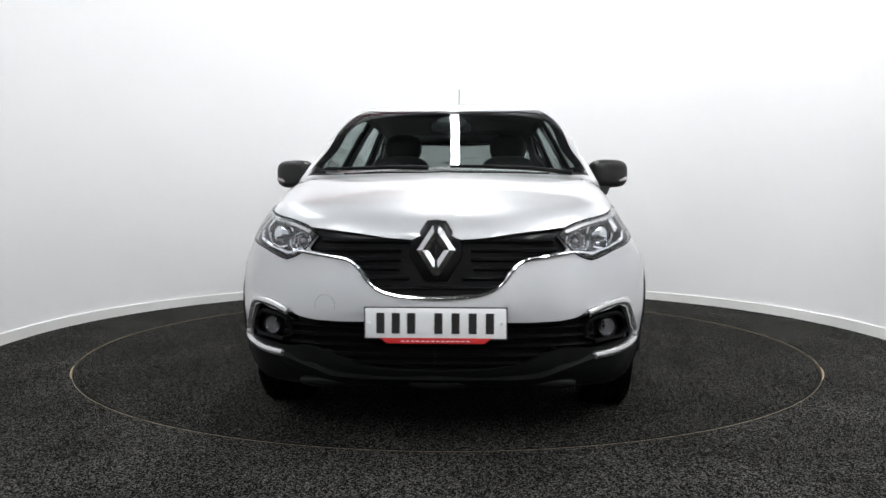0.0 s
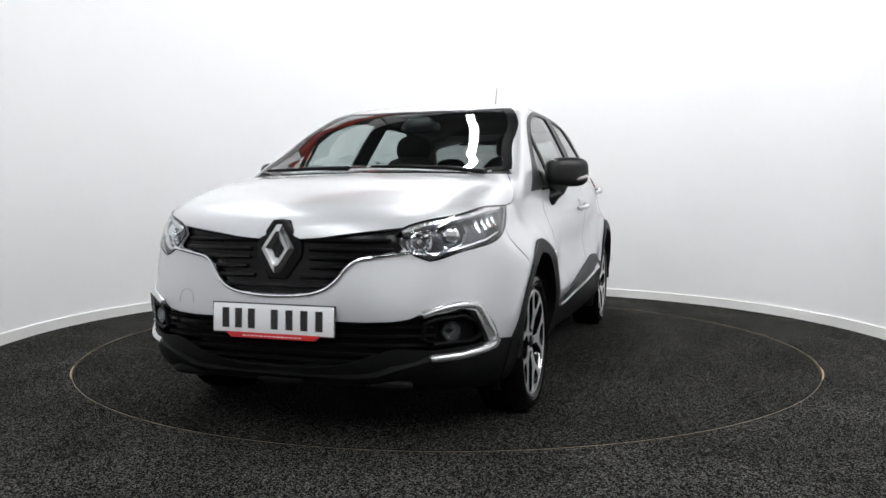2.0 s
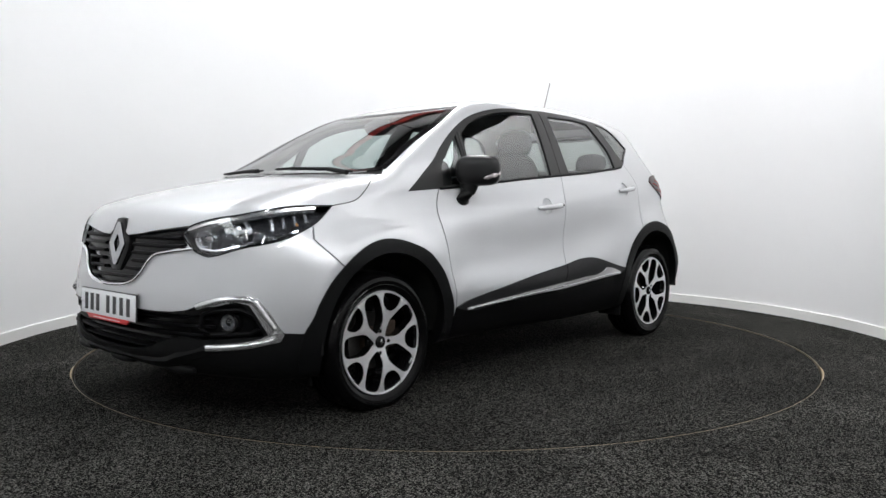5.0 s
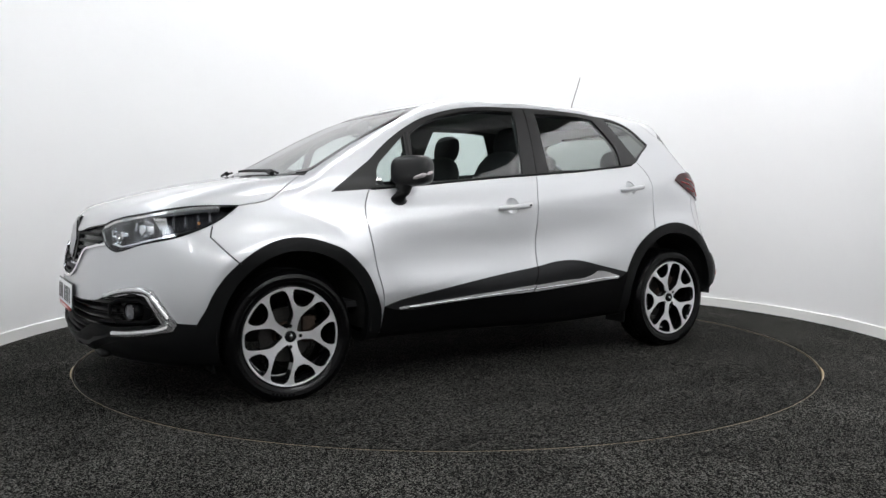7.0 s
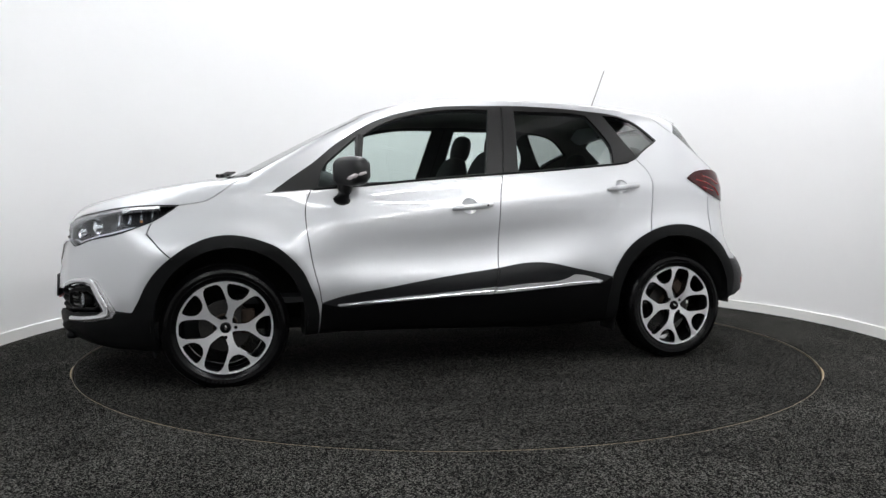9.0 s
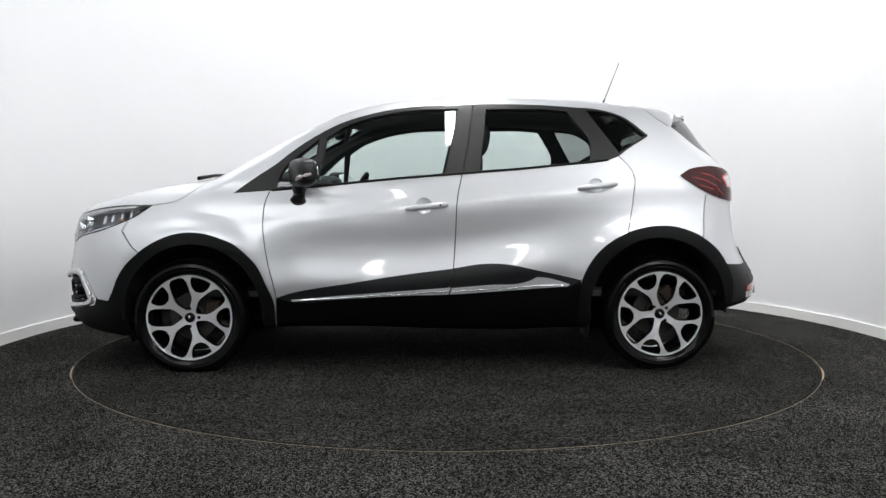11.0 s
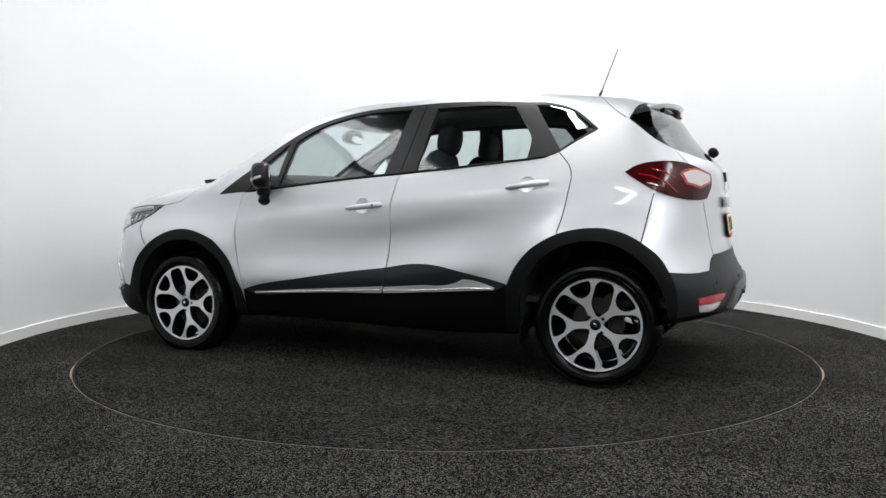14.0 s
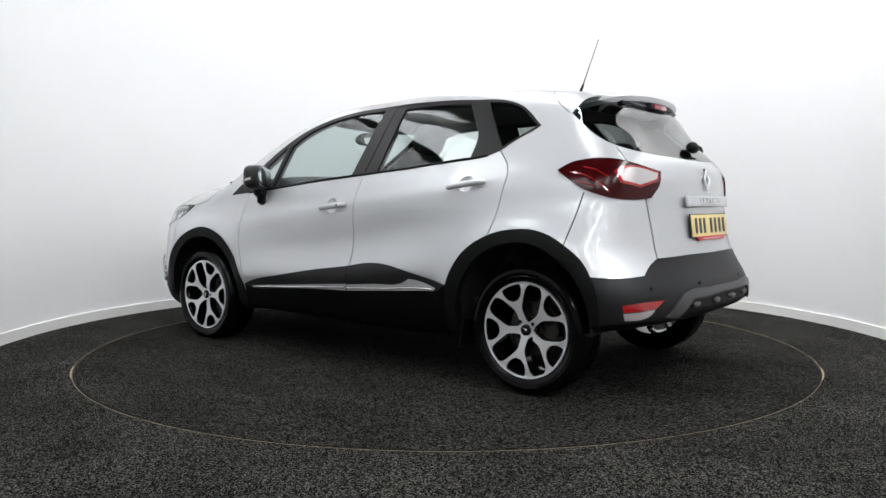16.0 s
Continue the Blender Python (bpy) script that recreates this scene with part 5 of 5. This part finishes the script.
    part("waist_seal", tube([on_body(u, v, 0.003, s) for u, v in ((0.86, 0.398), (0.592, 0.416), (0.114, 0.460), (-0.2, 0.486), (-0.512, 0.516), (-0.919, 0.571), (-1.02, 0.592))], 0.007, 8), BLACK_PLASTIC, car, "black waist seal")
    # tail light inner pieces
    tl = [o for o in car.children if o.name.startswith("tail_light")][0 if s > 0 else 1]
    panel("clear_lens", "tail_light_clear", CLEAR_LENS, tl, out=0.010, skirt=0.004, both=False, side=s, label="clear reversing lens")
    panel("bright_ring", "tail_light_ring", RED_GLOW, tl, out=0.009, skirt=0.004, both=False, side=s, label="bright red light ring")
    for a in (((-1.50, 0.455), (-1.56, 0.430), (-1.62, 0.385), (-1.66, 0.335)), ((-1.56, 0.475), (-1.61, 0.450), (-1.66, 0.410)), ((-1.53, 0.400), (-1.60, 0.365))):
        part("light_guide", tube([on_body(u, v, 0.0075, s) for u, v in a], 0.006, 6, flat=0.6), RED_GLOW, tl, "bright red light guide")
    # rear reflectors and sensors
    panel("reflector", "rear_reflector", RED_GLOW, rear_lower, out=0.011, skirt=0.012, both=False, side=s, label="red rear reflector")
    panel("fog_lens", "rear_fog_lens", CLEAR_LENS, rear_lower, out=0.008, skirt=0.012, both=False, side=s, label="clear lower rear lens")
    for y, z in ((0.665, 0.545), (0.30, 0.548)):
        part("parking_sensor", moved(lathe([(0.0005, 0.004), (0.009, 0.0035), (0.011, 0.0)], 16), pose(tail_x(y, z, 0.006), y * s, z, 0, 0, 90 - 14 * s)), BLACK_PLASTIC, rear_lower)

# windscreen wipers
for pts in ([(1.31, 0.60), (1.27, 0.40), (1.28, 0.15), (1.29, 0.02)], [(1.33, -0.08), (1.28, -0.28), (1.24, -0.48), (1.20, -0.60)]):
    place = [on_body(*on_top((x, abs(y)))[0], 0.018, 1 if y >= 0 else -1) for x, y in pts]
    arm = part("wiper", tube(place, [0.012, 0.009, 0.008, 0.006], 8), BLACK_PLASTIC, car, "black windscreen wiper")
    blade = [p + Vector((-0.03, 0, 0.004)) for p in place]
    part("wiper_blade", tube(blade, 0.006, 6), BLACK_PLASTIC, arm)

# aerial
part("aerial", tube([(-1.137, 0, 1.54), (-1.142, 0, 1.56), (-1.165, 0, 1.612), (-1.168, 0, 1.62), (-1.259, 0, 1.857)], [0.016, 0.011, 0.006, 0.003, 0.0024], 8), BLACK_PLASTIC, car, "thin black roof aerial")


# roof spoiler over the rear window
def roof_spoiler():
    bm = bmesh.new()
    rows = []
    ny, nx = 24, 10
    for i in range(ny + 1):
        y = -0.545 + 1.09 * i / ny
        k = abs(y) / 0.545
        lead = -1.262 - 0.02 * k
        trail = -1.635 + 0.13 * k ** 2 + 0.10 * k ** 8
        up, low = [], []
        for j in range(nx + 1):
            t = j / nx
            x = lead + (trail - lead) * t
            z = float(TOP(np.array(x))) - 0.115 * y * y - 0.060 * k ** 5 + 0.006 - 0.012 * t ** 3
            thick = 0.012 + 0.060 * t * (1 - t) * 2 + 0.012 * t
            up.append(bm.verts.new((x, y, z)))
            low.append(bm.verts.new((x + 0.012, y * 0.985, z - thick)))
        rows.append(up + low[::-1])
    m = len(rows[0])
    for a, b in zip(rows, rows[1:]):
        for k in range(m):
            bm.faces.new((a[k], a[(k + 1) % m], b[(k + 1) % m], b[k]))
    bm.faces.new(rows[0])
    bm.faces.new(rows[-1][::-1])
    sp = part("roof_spoiler", bm, PAINT, car, "silver roof spoiler", angle=35)
    box_ = part("brake_light", box(0.05, 0.21, 0.040, (-1.598, 0, 1.446), 0.012, m=pose(0, 0, 0, 0, 12, 0)), GREY_PLASTIC, sp, "high brake light in a grey box")
    part("lens", box(0.008, 0.165, 0.024, (-1.625, 0, 1.447), 0.003), RED_GLOW, sp, "red lens")
    part("spoiler_under", box(0.18, 0.72, 0.02, (-1.485, 0, 1.436), 0.006, m=pose(0, 0, 0, 0, 6, 0)), GLOSS_BLACK, sp)


roof_spoiler()

# tailgate fittings
def gate_pose(y, z, out):
    e = 0.02
    lean = math.degrees(math.atan2(tail_x(abs(y), z + e) - tail_x(abs(y), z - e), 2 * e))
    return pose(tail_x(abs(y), z, out), y, z, lean, 0, 90)


number_plate(gate_pose(0, 0.822, 0.006), PLATE_YELLOW, DEALER_RED)
gm = gate_pose(0, 0.945, 0.012)
garnish = part("plate_light_bar", moved(box(0.585, 0.022, 0.060, (0, -0.005, 0), 0.009, 3), gm), PAINT, tailgate, "silver bar with plain chrome bars in place of a name")
for i in range(6):
    part("bar", moved(box(0.026, 0.004, 0.024, (-0.125 + i * 0.05, 0.0090, 0.004), 0.002), gm), CHROME, tailgate, smooth=False)
lm = gate_pose(0, 1.055, 0.004)
part("badge", moved(lozenge(0.042, 0.058, 0.46, -0.008, 0.012, 0.005), lm), CHROME, tailgate, "chrome lozenge", smooth=False)
part("trim_badge", moved(box(0.05, 0.008, 0.018, (0, 0, 0), 0.002), gate_pose(-0.46, 0.72, 0.0) @ pose(0, 0, 0, 0, 0, 14)), CHROME, tailgate)
wm = gate_pose(0, 1.215, 0.015)
rw = part("rear_wiper", moved(blob(0.045, 0.028, 0.03, (0, 0.015, 0), 2.4), wm), BLACK_PLASTIC, tailgate, "black rear wiper")
part("wiper_arm", moved(tube([(0.0, 0.030, 0.0), (-0.06, 0.028, -0.012), (-0.12, 0.012, -0.016)], [0.012, 0.010, 0.006], 8), wm), BLACK_PLASTIC, tailgate)

# rear skid plate
panel("skid_plate", "skid_plate", DULL_SILVER, rear_lower, out=0.020, skirt=0.03, label="dull silver rear skid plate")
for y in (-0.36, -0.12, 0.12, 0.36):
    part("skid_tooth", blob(0.012, 0.042, 0.014, (tail_x(abs(y), 0.45, 0.006), y, 0.452), 3.2), DULL_SILVER, rear_lower)


# ---- cabin ----
part("cabin_floor", box(3.0, 1.40, 0.03, (-0.25, 0, 0.42)), DASH, car)
dash = part("dashboard", blob(0.30, 0.70, 0.16, (0.93, 0, 0.96), 4.0, 32, m=pose(0, 0, 0, 0, 4, 0)), DASH, car, "dark plastic dashboard")
part("instrument_hood", blob(0.10, 0.17, 0.07, (0.70, -0.37, 1.06), 3.0), DASH, dash)
part("centre_screen", box(0.03, 0.22, 0.13, (0.66, 0, 1.0), 0.01, m=pose(0, 0, 0, 0, 10, 0)), GLOSS_BLACK, dash)
wheel_ring = []
for i in range(33):
    a = 2 * math.pi * i / 32
    wheel_ring.append(pose(0.50, -0.37, 0.98, 0, -25, 0) @ Vector((0, 0.18 * math.cos(a), 0.18 * math.sin(a))))
sw = part("steering_wheel", tube(wheel_ring, 0.015, 10), DASH, car, "black steering wheel")
part("steering_hub", blob(0.03, 0.08, 0.07, (0.52, -0.37, 0.97), 2.6, m=pose(0, 0, 0, 0, -25, 0)), DASH, sw)
for y in (0.36, -0.36):
    seat = part("front_seat", blob(0.27, 0.25, 0.10, (0.12, y, 0.62), 3.4, 28, m=pose(0, 0, 0, 0, -6, 0)), FABRIC, car, "charcoal fabric front seat")
    part("backrest", blob(0.085, 0.235, 0.34, (-0.20, y, 0.93), 3.0, 28, m=pose(0, 0, 0, 0, -16, 0)), FABRIC, seat)
    hr = part("headrest", blob(0.055, 0.125, 0.095, (-0.325, y, 1.315), 2.7, 24, m=pose(0, 0, 0, 0, -12, 0)), FABRIC, seat)
    for o in (-0.05, 0.05):
        part("headrest_post", tube([(-0.29, y + o, 1.20), (-0.315, y + o, 1.26)], 0.006), CHROME, seat)
bench = part("rear_bench", blob(0.25, 0.62, 0.11, (-0.78, 0, 0.62), 4.0, 28), FABRIC, car, "charcoal fabric rear bench")
part("backrest", blob(0.09, 0.62, 0.32, (-1.10, 0, 0.87), 4.0, 28, m=pose(0, 0, 0, 0, -20, 0)), FABRIC, bench)
for y in (-0.38, 0.38):
    part("headrest", blob(0.05, 0.12, 0.075, (-1.235, y, 1.225), 2.7, 20, m=pose(0, 0, 0, 0, -14, 0)), FABRIC, bench)
part("parcel_shelf", box(0.42, 1.1, 0.02, (-1.45, 0, 1.06), 0.005), DASH, car)
rvm = part("interior_mirror", blob(0.018, 0.115, 0.036, (0.52, 0, 1.375), 3.2, 24, m=pose(0, 0, 0, 0, -8, 6)), DASH, car, "interior rear-view mirror")
part("mirror_glass", blob(0.004, 0.108, 0.031, (0.503, 0, 1.377), 3.2, 20, m=pose(0, 0, 0, 0, -8, 6)), MIRROR, rvm)
part("mirror_stem", tube([(0.53, 0, 1.39), (0.565, 0, 1.41)], 0.012), DASH, rvm)
part("sensor_pod", blob(0.06, 0.09, 0.035, (0.55, 0, 1.392), 2.5, m=pose(0, 0, 0, 0, 28, 0)), DASH, car)


def motions():
    rows_car, rows_table = [], []
    for i in range(33):
        t = i * 0.5
        a = -90 - TURN_AT_START - TABLE_TURN * t
        spin = pose(0, 0, 0, 0, 0, a)
        rows_car.append((t, spin @ pose(-AXIS[0], -AXIS[1], 0)))
        rows_table.append((t, spin))
    walk(car, rows_car)
    walk(turntable, rows_table)


motions()
